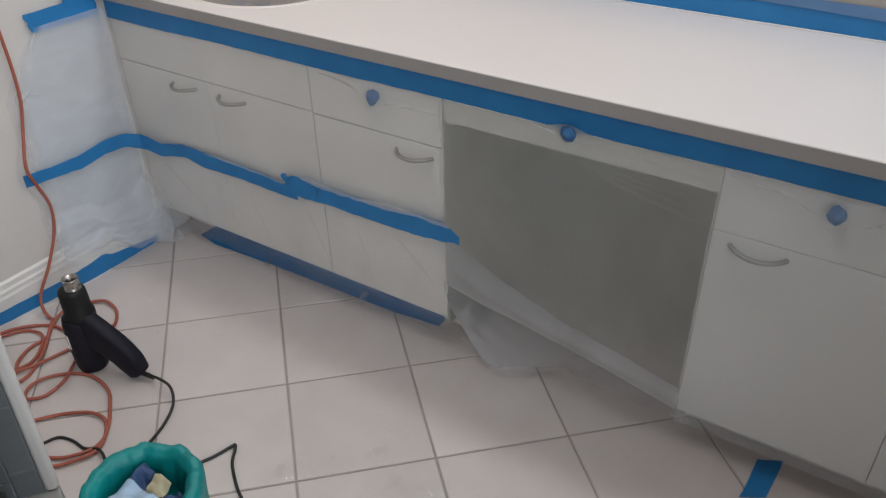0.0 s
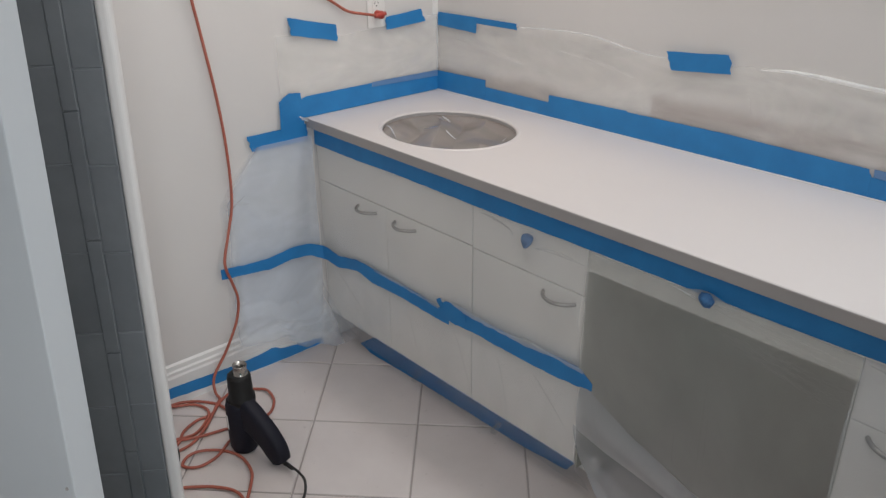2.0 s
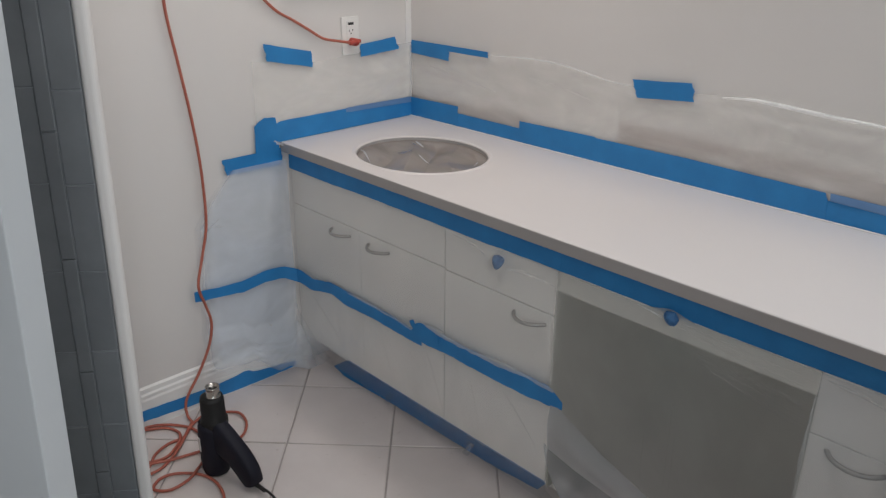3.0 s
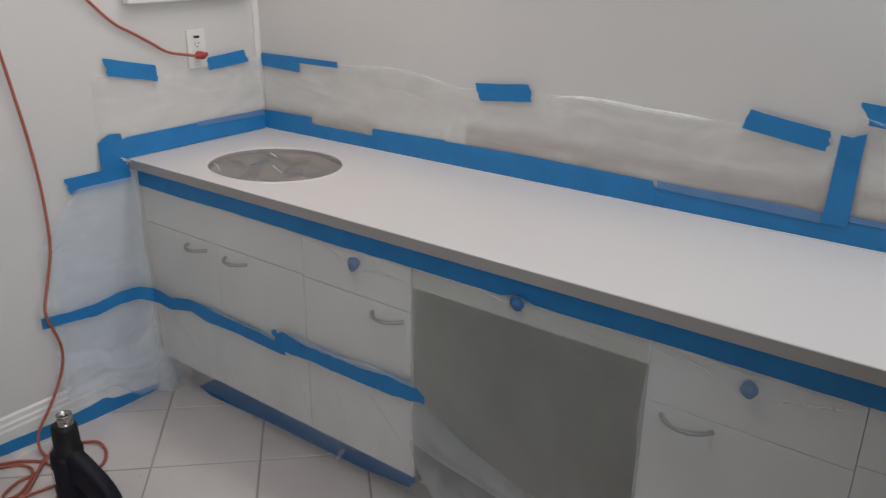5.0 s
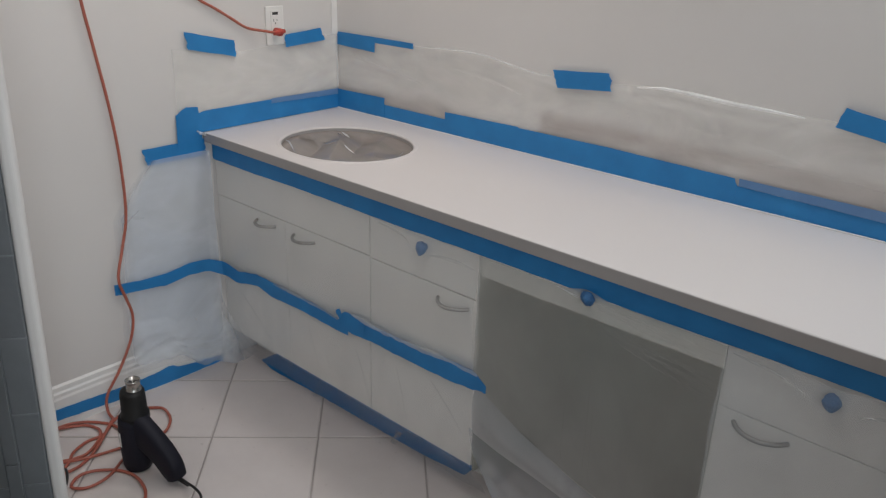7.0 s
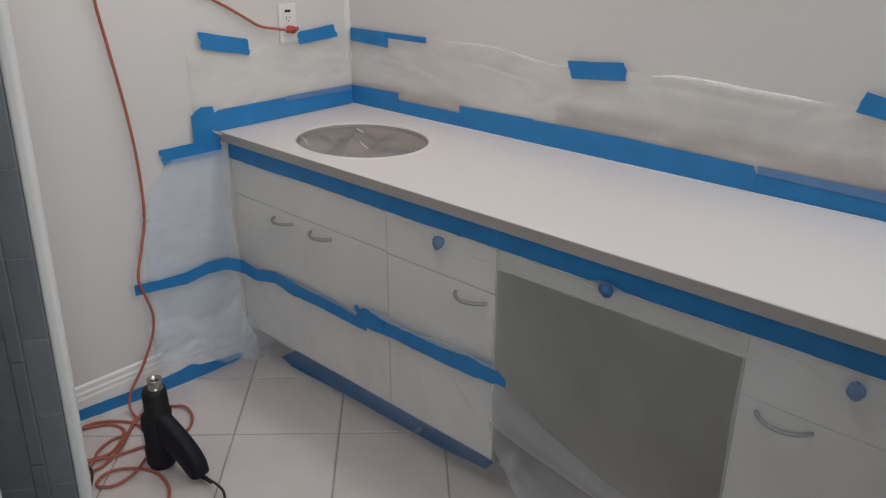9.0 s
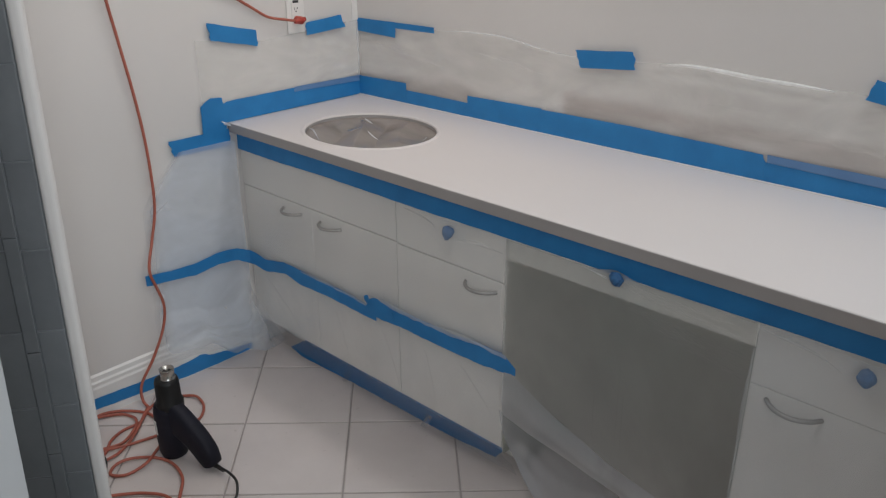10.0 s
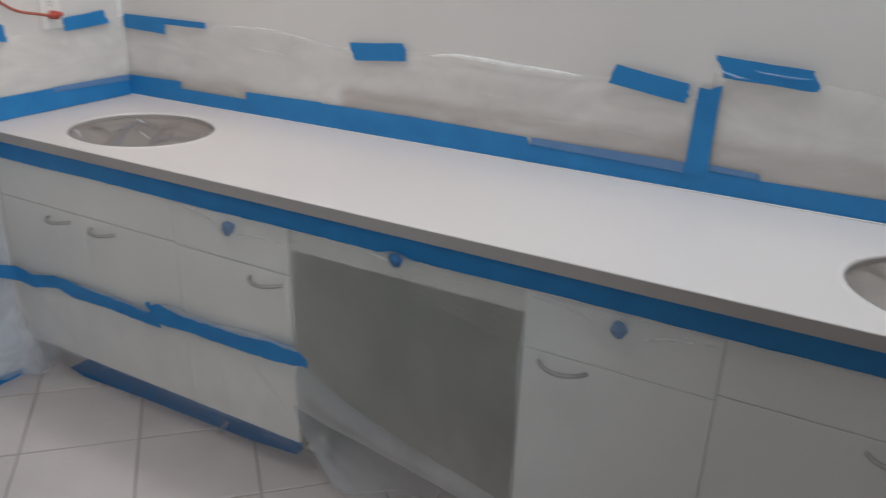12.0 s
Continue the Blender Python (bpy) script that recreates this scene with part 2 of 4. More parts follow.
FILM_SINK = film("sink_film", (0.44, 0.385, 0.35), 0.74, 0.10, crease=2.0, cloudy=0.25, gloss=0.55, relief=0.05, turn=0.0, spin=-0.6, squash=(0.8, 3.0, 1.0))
FILM_FLOOR = film("floor_film", (0.92, 0.92, 0.92), 0.15, 0.12, crease=7.0, cloudy=0.5, gloss=0.12, relief=0.5, fades=True)

# ---- building blocks ----


def part(name, bm, material, parent=None, label="", smooth=False):
    me = bpy.data.meshes.new(name)
    bmesh.ops.recalc_face_normals(bm, faces=bm.faces)
    if smooth:
        for f in bm.faces:
            f.smooth = True
    bm.to_mesh(me)
    bm.free()
    me.materials.append(material)
    ob = new(name, me)
    if parent:
        ob.parent = parent
    if label:
        tagged(ob, label)
    return ob


def thing(name, label, category, group="", kind="", at=(0, 0, 0)):
    e = new(name)
    e.empty_display_size = 0.05
    e.location = at
    return tagged(e, label, category, group, kind)


def box(x0, x1, y0, y1, z0, z1, bevel=0.0, seg=2, bm=None):
    bm = bm or bmesh.new()
    r = bmesh.ops.create_cube(bm, size=1.0)
    for v in r["verts"]:
        v.co = Vector(((x0 + x1) / 2 + v.co.x * (x1 - x0), (y0 + y1) / 2 + v.co.y * (y1 - y0), (z0 + z1) / 2 + v.co.z * (z1 - z0)))
    if bevel:
        edges = list({e for v in r["verts"] for e in v.link_edges})
        bmesh.ops.bevel(bm, geom=edges, offset=bevel, segments=seg, affect="EDGES", profile=0.5)
    return bm


def sheet(fn, nu, nv):
    """A grid mesh over u, v in 0..1."""
    bm = bmesh.new()
    vs = [[bm.verts.new(fn(i / nu, j / nv)) for j in range(nv + 1)] for i in range(nu + 1)]
    for i in range(nu):
        for j in range(nv):
            bm.faces.new((vs[i][j], vs[i + 1][j], vs[i + 1][j + 1], vs[i][j + 1]))
    return bm


def gauge(ob, fn, nu, nv):
    """Stores how dense a film is at each point of its grid."""
    layer = ob.data.attributes.new("film_gauge", "FLOAT", "POINT")
    layer.data.foreach_set("value", [fn(i / nu, j / nv) for i in range(nu + 1) for j in range(nv + 1)])


def ease(a, b, x):
    t = min(1.0, max(0.0, (x - a) / (b - a)))
    return t * t * (3 - 2 * t)


def plate(points, thick):
    """A flat polygon given in order, thickened along its normal on both sides."""
    bm = bmesh.new()
    f = bm.faces.new([bm.verts.new(p) for p in points])
    f.normal_update()
    n = f.normal.copy()
    r = bmesh.ops.extrude_face_region(bm, geom=[f])
    bmesh.ops.translate(bm, verts=[v for v in r["geom"] if isinstance(v, bmesh.types.BMVert)], vec=n * thick)
    bmesh.ops.translate(bm, verts=bm.verts, vec=-n * thick / 2)
    return bm


def smooth_line(points, steps=8, closed=False):
    """Catmull-Rom through the points."""
    pts = [Vector(p) for p in points]
    out = []
    n = len(pts)
    for i in range(n - 1):
        p0, p1, p2, p3 = pts[max(i - 1, 0)], pts[i], pts[i + 1], pts[min(i + 2, n - 1)]
        for s in range(steps):
            t = s / steps
            out.append(0.5 * ((2 * p1) + (p2 - p0) * t + (2 * p0 - 5 * p1 + 4 * p2 - p3) * t * t + (3 * p1 - p0 - 3 * p2 + p3) * t ** 3))
    out.append(pts[-1])
    return out


def tube(points, radius, sides=10, steps=8, taper=None, bm=None, smooth=True):
    pts = smooth_line(points, steps) if smooth else [Vector(p) for p in points]
    bm = bm or bmesh.new()
    rings = []
    up = Vector((0.13, 0.27, 0.95)).normalized()
    for i, p in enumerate(pts):
        d = (pts[min(i + 1, len(pts) - 1)] - pts[max(i - 1, 0)]).normalized()
        a = d.cross(up)
        if a.length < 0.1:
            a = d.cross(Vector((1, 0, 0)))
        a.normalize()
        b = d.cross(a)
        r = radius if taper is None else radius * taper(i / (len(pts) - 1))
        rings.append([bm.verts.new(p + (a * math.cos(k * 2 * math.pi / sides) + b * math.sin(k * 2 * math.pi / sides)) * r) for k in range(sides)])
    for r0, r1 in zip(rings, rings[1:]):
        for k in range(sides):
            bm.faces.new((r0[k], r0[(k + 1) % sides], r1[(k + 1) % sides], r1[k]))
    bm.faces.new(rings[0])
    bm.faces.new(rings[-1][::-1])
    return bm


def lathe(profile, sides=32, sx=1.0, sy=1.0):
    """Rings of (radius, z) round the z axis."""
    bm = bmesh.new()
    rings = [[bm.verts.new((r * sx * math.cos(k * 2 * math.pi / sides), r * sy * math.sin(k * 2 * math.pi / sides), z)) for k in range(sides)] for r, z in profile]
    for a, b in zip(rings, rings[1:]):
        for k in range(sides):
            bm.faces.new((a[k], a[(k + 1) % sides], b[(k + 1) % sides], b[k]))
    return bm


def wob(x, y=0.0, z=0.0):
    return noise.noise(Vector((x, y, z)))


# ---- room ----
LENGTH, SOUTH, HIGH = 2.84, -3.0, 2.44
COUNTER_TOP, COUNTER_FRONT = 0.80, -0.553
SKEW = 0.010  # the counter runs slightly deeper towards its far end
FACE = -0.522


def structure(name, bm, material, label, category):
    return tagged(part(name, bm, material), label, category, kind="structure")


structure("wall_back", box(-0.12, LENGTH + 0.12, 0.0, 0.12, -0.1, HIGH), WALL_SCAR, "off-white painted drywall with a scraped scar behind the vanity", "wall")
structure("wall_left", box(-0.12, 0.0, SOUTH, 0.0, -0.1, HIGH), WALL, "off-white painted drywall beside the vanity", "wall")
structure("wall_right", box(LENGTH, LENGTH + 0.12, SOUTH, 0.0, -0.1, HIGH), WALL, "off-white painted drywall at the vanity's end", "wall")
structure("wall_south", box(-0.12, LENGTH + 0.12, SOUTH - 0.12, SOUTH, -0.1, HIGH), WALL, "off-white painted drywall opposite the vanity", "wall")
structure("ceiling", box(-0.12, LENGTH + 0.12, SOUTH - 0.12, 0.12, HIGH, HIGH + 0.1), CEIL, "plain white painted ceiling", "ceiling")
floor = structure("floor", box(-0.02, LENGTH + 0.02, SOUTH - 0.02, 0.02, -0.06, -0.004), GROUT, "grey grout bed under white diagonal floor tiles", "floor")

# ---- countertop ----
SINKS = [(0.402, -0.318), (2.432, -0.335)]
SINK_A, SINK_B = 0.212, 0.183


def ellipse(cx, cy, a, b, z, n=56):
    return [Vector((cx + a * math.cos(2 * math.pi * k / n), cy + b * math.sin(2 * math.pi * k / n), z)) for k in range(n)]


def countertop():
    bm = bmesh.new()
    edges = []
    x0, x1, y0, y1 = 0.002, LENGTH - 0.002, COUNTER_FRONT, -0.002
    rim = [(x0, y0), (x1, y0 - SKEW), (x1, y1), (x0, y1)]
    loops = [[Vector((x, y, COUNTER_TOP)) for x, y in rim]] + [ellipse(cx, cy, SINK_A, SINK_B, COUNTER_TOP) for cx, cy in SINKS]
    for loop in loops:
        vs = [bm.verts.new(p) for p in loop]
        edges += [bm.edges.new((vs[k], vs[(k + 1) % len(vs)])) for k in range(len(vs))]
    bmesh.ops.triangle_fill(bm, edges=edges, use_beauty=True)
    top = list(bm.faces)
    r = bmesh.ops.extrude_face_region(bm, geom=top)
    bmesh.ops.translate(bm, verts=[v for v in r["geom"] if isinstance(v, bmesh.types.BMVert)], vec=(0, 0, -0.028))
    return bm


counter = thing("countertop", "long white enamelled vanity countertop with two oval sink cutouts", "countertop")
slab = part("slab", countertop(), COUNTER, counter)
bev = slab.modifiers.new("edge", "BEVEL")
bev.width, bev.segments, bev.limit_method, bev.angle_limit = 0.003, 2, "ANGLE", radians(50)
lip = box(0.003, LENGTH - 0.003, COUNTER_FRONT - 0.0025, COUNTER_FRONT - 0.0002, COUNTER_TOP - 0.029, COUNTER_TOP - 0.0012, 0.0006, 1)
for v in lip.verts:
    v.co.y -= SKEW * v.co.x / LENGTH
part("edge_band", lip, EDGE_BAND, counter, "taupe laminate edge band")


def lathe_at(cx, cy):
    bm = lathe([(0.9945, COUNTER_TOP - 0.003), (0.9940, COUNTER_TOP - 0.027)], 56, SINK_A, SINK_B)
    bmesh.ops.translate(bm, verts=bm.verts, vec=(cx, cy, 0))
    return bm


for cx, cy in SINKS:
    ring = ellipse(cx, cy, SINK_A + 0.006, SINK_B + 0.006, COUNTER_TOP + 0.0005)
    bm = bmesh.new()
    n = len(ring)
    prof = [(-0.0068, -0.0035), (-0.0066, -0.001), (-0.005, 0.0012), (0.0, 0.0018), (0.004, 0.0010), (0.007, -0.001)]
    rows = []
    for k, p in enumerate(ring):
        out = Vector((p.x - cx, p.y - cy, 0)).normalized()
        rows.append([bm.verts.new(p + out * u + Vector((0, 0, w))) for u, w in prof])
    for k in range(n):
        a, b = rows[k], rows[(k + 1) % n]
        for j in range(len(prof) - 1):
            bm.faces.new((a[j], b[j], b[j + 1], a[j + 1]))
    part("sink_rim", bm, COUNTER, counter, smooth=True)
    # Brown ring puts the shadow below the far rim into colour.
    part("cutout_shadow_ring", lathe_at(cx, cy), EDGE_BAND, counter, "brown ring painting the shadow line inside the cutout", True)



def zigzag(q):
    """Sharp even folds, one to the unit."""
    return abs(q - math.floor(q) - 0.5) * 2 - 0.5


for i, (cx, cy) in enumerate(SINKS):
    sink = thing("sink_bowl", "oval undermount sink bowl below the countertop", "sink", "sinks", at=(cx, cy, 0))
    prof = [(1.04, 0.763), (1.03, 0.735), (0.97, 0.70), (0.82, 0.662), (0.55, 0.64), (0.2, 0.632), (0.02, 0.63)]
    bm = lathe([(r, z) for r, z in prof], 48, SINK_A, SINK_B)
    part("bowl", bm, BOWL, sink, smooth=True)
    cover = thing("sink_film", "wrinkled translucent masking film stuffed over the sink opening", "plastic film", "sink covers", at=(cx, cy, 0))

    def cover_fn(u, v, s=i * 7.3):
        r, a = u, v * 2 * math.pi
        x, y = r * SINK_A * 0.992 * math.cos(a), r * SINK_B * 0.992 * math.sin(a)
        bend = 0.05 * wob(x * 5, y * 5, s)
        q, p = 0.70 * x + 0.71 * y + bend, 0.75 * x - 0.66 * y + 0.6 * bend
        w = 0.027 * zigzag(q / 0.150 + 0.30 + s) * (0.7 + 0.6 * wob(p * 5, q * 3, s + 2)) + 0.004 * zigzag(p / 0.210 + 0.15) * (0.8 + 0.5 * wob(q * 6, p * 4, s + 6))
        return (x, y, 0.7885 - 0.006 * (1 - r * r) + w * min(1.0, (1 - r) * 6 + 0.05))

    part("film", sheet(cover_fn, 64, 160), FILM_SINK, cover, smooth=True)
    if i:
        continue
    # One crease and three glints on the sink film, painted as pale strips.
    for x0, y0, x1, y1, wide in ((-0.202, -0.078, -0.060, -0.146, 0.006), (-0.142, 0.104, -0.091, 0.090, 0.012), (-0.025, 0.013, 0.030, 0.000, 0.007), (0.158, 0.062, 0.138, 0.100, 0.008)):
        def glint_strip(u, v, x0=x0, y0=y0, x1=x1, y1=y1, wide=wide):
            x, y = x0 + (x1 - x0) * u, y0 + (y1 - y0) * u + (v - 0.5) * wide * math.sin(math.pi * min(1.0, 0.1 + 0.9 * u))
            r, a = math.hypot(x / SINK_A, y / SINK_B) / 0.992, math.atan2(y / SINK_B, x / SINK_A)
            return (x, y, cover_fn(min(r, 1.0), a / (2 * math.pi))[2] + 0.001 + 0.002 * math.sin(math.pi * v))

        part("crease", sheet(glint_strip, 16, 4), FILM_GLINT, cover, "pale strip painting a crease's glint on the film", True)

# ---- vanity cabinets ----


def bow_pull(parent, x0, x1, z):
    h = 0.033
    pts = [(x0 + (x1 - x0) * k / 10, FACE + 0.001 - h * math.sin(math.pi * k / 10) ** 0.7, z) for k in range(11)]
    part("handle", tube(pts, 0.0048, 10, 5), NICKEL, parent, "satin nickel bow handle", True)


def wrapped_knob(parent, x, z):
    """A knob bundled in tape, gathered to a point below."""
    bm = bmesh.new()
    bmesh.ops.create_icosphere(bm, subdivisions=3, radius=0.0150)
    for v in bm.verts:
        c = v.co.copy()
        side = abs(wob(c.x * 85 + x * 9, c.y * 60, c.z * 30 + x))
        c *= 0.98 + 0.42 * side - 0.10 * wob(c.x * 150, c.y * 150, c.z * 150 + x)
        down = max(0.0, -c.z / 0.0165)
        c.x *= 1 - 0.40 * down ** 1.5
        c.z -= 0.0030 * down ** 2
        v.co = Vector((c.x, c.y * 0.8, c.z)) + Vector((x, FACE - 0.015, z))
    bm2 = tube([(x, FACE + 0.001, z), (x, FACE - 0.012, z)], 0.009, 10, 1, smooth=False)
    me = bpy.data.meshes.new("stem")
    bm2.to_mesh(me)
    bm.from_mesh(me)
    bpy.data.meshes.remove(me)
    part("knob", bm, WRAP, parent, "knob wrapped in blue painter's tape")


def front(name, parent, x0, x1, z0, z1, label="", left=0.0013, right=0.0013):
    g = right if x0 > 1.6 else 0.0013
    return part(name, box(x0 + left, x1 - right, FACE, FACE + 0.018, z0 + g, z1 - g, 0.0012), CABINET, parent, label)


Z0, Z1, ZTOP = 0.112, 0.592, 0.771


def carcass(parent, x0, x1):
    part("body", box(x0 + 0.001, x1 - 0.001, FACE + 0.0205, -0.004, Z0, ZTOP - 0.002, 0.001), CABINET, parent)
    part("toe_kick", box(x0 + 0.001, x1 - 0.001, -0.415, -0.40, 0.0, Z0 - 0.001), CABINET, parent)


def sink_base(x0, x1, split, pulls):
    c = thing("sink_cabinet", "white laminate sink base cabinet with two doors behind masking film", "cabinet", "vanity cabinets", at=(0, 0, 0))
    part("body", box(x0 + 0.001, x1 - 0.001, FACE + 0.0205, -0.004, Z0, 0.60, 0.001), CABINET, c)
    part("rail", box(x0 + 0.001, x1 - 0.001, FACE + 0.0205, FACE + 0.04, 0.60, ZTOP - 0.002), CABINET, c)
    part("toe_kick", box(x0 + 0.001, x1 - 0.001, -0.415, -0.40, 0.0, Z0 - 0.001), CABINET, c)
    front("false_front", c, x0, x1, Z1, ZTOP, "", 0.0006 if x0 > 1.6 else 0.0013, 0.0013)
    for (a, b), (h0, h1) in zip(((x0, split), (split, x1)), pulls):
        d = front("door", c, a, b, Z0, Z1, "", 0.0005 if a == split or a > 1.6 else 0.0013, 0.0005 if b == split or a > 1.6 else 0.0013)
        bow_pull(d, h0, h1, 0.562)
    return c


def drawer_base(x0, x1, knob, pull, zsplit, gap=0.0018):
    c = thing("drawer_cabinet", "white laminate cabinet with one drawer over a door", "cabinet", "vanity cabinets")
    carcass(c, x0, x1)
    near = 0.0002 if x0 > 1.6 else gap
    d = front("drawer_front", c, x0, x1, zsplit, ZTOP, "", near, gap)
    wrapped_knob(d, knob, 0.679)
    d = front("door", c, x0, x1, Z0, zsplit, "", near, gap)
    bow_pull(d, *pull, 0.557)


sink_base(0.004, 0.717, 0.352, [(0.214, 0.306), (0.393, 0.487)])
drawer_base(0.717, 1.093, 0.917, (0.963, 1.063), Z1 - 0.004)
apron = thing("apron_drawer", "shallow white drawer front above the open kneehole", "drawer")
part("box", box(1.094, 1.684, FACE + 0.0205, -0.02, 0.668, ZTOP - 0.002), CABINET, apron)
d = front("drawer_front", apron, 1.0935, 1.6849, 0.655, ZTOP, "", 0.0013, 0.0003)
wrapped_knob(d, 1.391, 0.707)
drawer_base(1.685, 2.064, 1.878, (1.720, 1.822), 0.580, 0.0006)
sink_base(2.0643, LENGTH - 0.002, 2.45, [(2.315, 2.415), (2.485, 2.585)])
# Panels added so that the recess reads dim by their colour.
knee = thing("kneehole_shade_panels", "grey panels added in the kneehole, its shade put into their colour", "panel")
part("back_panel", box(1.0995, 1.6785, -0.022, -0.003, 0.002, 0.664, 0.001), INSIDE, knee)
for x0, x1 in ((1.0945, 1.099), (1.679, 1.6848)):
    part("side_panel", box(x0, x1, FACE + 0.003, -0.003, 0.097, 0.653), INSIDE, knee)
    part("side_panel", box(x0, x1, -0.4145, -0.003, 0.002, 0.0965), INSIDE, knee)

# ---- baseboard, shower jamb, curb, door ----
def baseboard_left():
    prof = [(0.0, 0.0), (0.016, 0.0), (0.016, 0.095), (0.013, 0.102), (0.013, 0.112), (0.009, 0.118), (0.008, 0.132), (0.0, 0.137)]
    bm = bmesh.new()
    a = [bm.verts.new((0.001 + u, -1.42, w)) for u, w in prof]
    b = [bm.verts.new((0.001 + u, -0.50, w)) for u, w in prof]
    for k in range(len(prof)):
        bm.faces.new((a[k], b[k], b[(k + 1) % len(prof)], a[(k + 1) % len(prof)]))
    bm.faces.new(a)
    bm.faces.new(b[::-1])
    return bm


structure("baseboard", baseboard_left(), TRIM, "white moulded baseboard along the side wall", "baseboard")

# Stub wall, tiled end and door are leaned to fit the camera's view.
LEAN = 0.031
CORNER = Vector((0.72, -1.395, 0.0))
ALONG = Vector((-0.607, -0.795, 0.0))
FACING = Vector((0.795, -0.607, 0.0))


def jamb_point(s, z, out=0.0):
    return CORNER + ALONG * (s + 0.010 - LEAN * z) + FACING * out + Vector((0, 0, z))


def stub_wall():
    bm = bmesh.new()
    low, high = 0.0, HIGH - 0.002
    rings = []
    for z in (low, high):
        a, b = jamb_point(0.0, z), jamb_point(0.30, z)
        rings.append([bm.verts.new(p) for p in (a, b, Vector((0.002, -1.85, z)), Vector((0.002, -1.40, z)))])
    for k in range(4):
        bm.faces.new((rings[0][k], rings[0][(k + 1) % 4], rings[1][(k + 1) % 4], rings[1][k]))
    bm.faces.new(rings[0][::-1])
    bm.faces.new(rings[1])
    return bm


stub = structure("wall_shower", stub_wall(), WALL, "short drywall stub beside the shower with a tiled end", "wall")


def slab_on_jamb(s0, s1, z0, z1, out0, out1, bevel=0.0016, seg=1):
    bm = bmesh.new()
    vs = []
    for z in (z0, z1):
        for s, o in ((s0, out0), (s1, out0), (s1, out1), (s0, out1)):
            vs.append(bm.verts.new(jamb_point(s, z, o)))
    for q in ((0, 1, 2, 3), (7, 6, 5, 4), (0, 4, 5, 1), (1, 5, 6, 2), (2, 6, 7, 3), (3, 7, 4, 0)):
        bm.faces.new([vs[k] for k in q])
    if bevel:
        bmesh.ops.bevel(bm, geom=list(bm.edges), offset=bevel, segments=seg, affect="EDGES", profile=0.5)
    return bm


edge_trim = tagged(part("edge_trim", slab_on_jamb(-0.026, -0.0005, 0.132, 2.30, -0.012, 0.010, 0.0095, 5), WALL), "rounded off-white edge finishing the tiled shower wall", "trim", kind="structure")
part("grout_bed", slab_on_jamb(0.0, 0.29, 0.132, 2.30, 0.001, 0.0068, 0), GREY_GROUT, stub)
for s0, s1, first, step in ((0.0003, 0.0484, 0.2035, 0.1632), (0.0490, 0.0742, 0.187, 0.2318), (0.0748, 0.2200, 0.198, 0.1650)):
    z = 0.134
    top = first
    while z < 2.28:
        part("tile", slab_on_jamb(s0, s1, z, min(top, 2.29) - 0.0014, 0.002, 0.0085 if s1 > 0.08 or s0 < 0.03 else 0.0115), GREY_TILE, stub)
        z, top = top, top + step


def oblong(origin, along, across, length, width, z0, z1, bevel=0.004, shear=0.0):
    bm = box(0, length, 0, width, z0, z1, bevel)
    a, c = Vector(along).normalized(), Vector(across).normalized()
    for v in bm.verts:
        v.co = Vector(origin) + a * v.co.x + c * v.co.y + Vector((0, shear * (v.co.z - 1.0), v.co.z))
    return bm


structure("curb", oblong((0.722, -1.375, 0), (0.917, -0.400, 0), (-0.400, -0.917, 0), 0.66, 0.115, -0.003, 0.131, 0.006), CURB, "low grey stone curb of the shower entry", "curb")
structure("shower_floor", oblong((0.10, -1.86, 0), (1, 0, 0), (0, -1, 0), 0.9, 1.0, -0.003, 0.03, 0.002), CURB, "grey shower floor behind the curb", "floor")

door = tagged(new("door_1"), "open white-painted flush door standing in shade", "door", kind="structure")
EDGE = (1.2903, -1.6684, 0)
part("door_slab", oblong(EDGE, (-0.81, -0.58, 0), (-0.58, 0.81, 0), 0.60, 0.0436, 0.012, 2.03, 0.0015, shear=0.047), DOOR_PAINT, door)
dent = bmesh.new()
bmesh.ops.create_icosphere(dent, subdivisions=2, radius=0.0032)
for v in dent.verts:
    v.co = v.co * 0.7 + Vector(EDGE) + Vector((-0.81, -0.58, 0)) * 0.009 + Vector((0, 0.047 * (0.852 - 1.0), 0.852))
part("nail_hole", dent, EDGE_BAND, door, "small filled nail hole")

# ---- painter's tape ----


def back_tape(points, label, off=0.0012, thick=0.0008, name="tape_strip", material=TAPE):
    return tagged(part(name, plate([(x, -off, z) for x, z in points], thick), material), label, "tape", "painter's tape")


def side_tape(points, label, off=0.0012, thick=0.0008, material=TAPE):
    return tagged(part("tape_strip", plate([(off, y, z) for y, z in points], thick), material), label, "tape", "painter's tape")


def torn(points, amp=0.0025, seed=0):
    """Breaks the polygon's sides into short runs with a slight waver."""
    out = []
    for i, (a, b) in enumerate(points):
        c, d = points[(i + 1) % len(points)]
        n = max(2, int(math.hypot(c - a, d - b) / (0.025 if math.hypot(c - a, d - b) > 0.07 else 0.009)))
        for k in range(n):
            t = k / n
            u, v = a + (c - a) * t, b + (d - b) * t
            end = math.hypot(c - a, d - b) < 0.07
            w = amp * 1.7 if end else amp * 0.25
            out.append((u + w * wob(u * 95, v * 95, seed + 1.7), v + w * (0.4 if end else 1.0) * wob(u * 95, v * 95, seed + 9.1)))
    return out


SHORT = "short torn strip of blue painter's tape on the wall"
back_tape(torn([(0.006, 1.020), (0.195, 1.013), (0.196, 1.044), (0.374, 1.044), (0.372, 1.062), (0.012, 1.063)], seed=1), SHORT, 0.0085)
back_tape(torn([(0.927, 1.006), (1.094, 1.021), (1.081, 1.066), (0.906, 1.052)], 0.006, 2), SHORT, 0.0125)
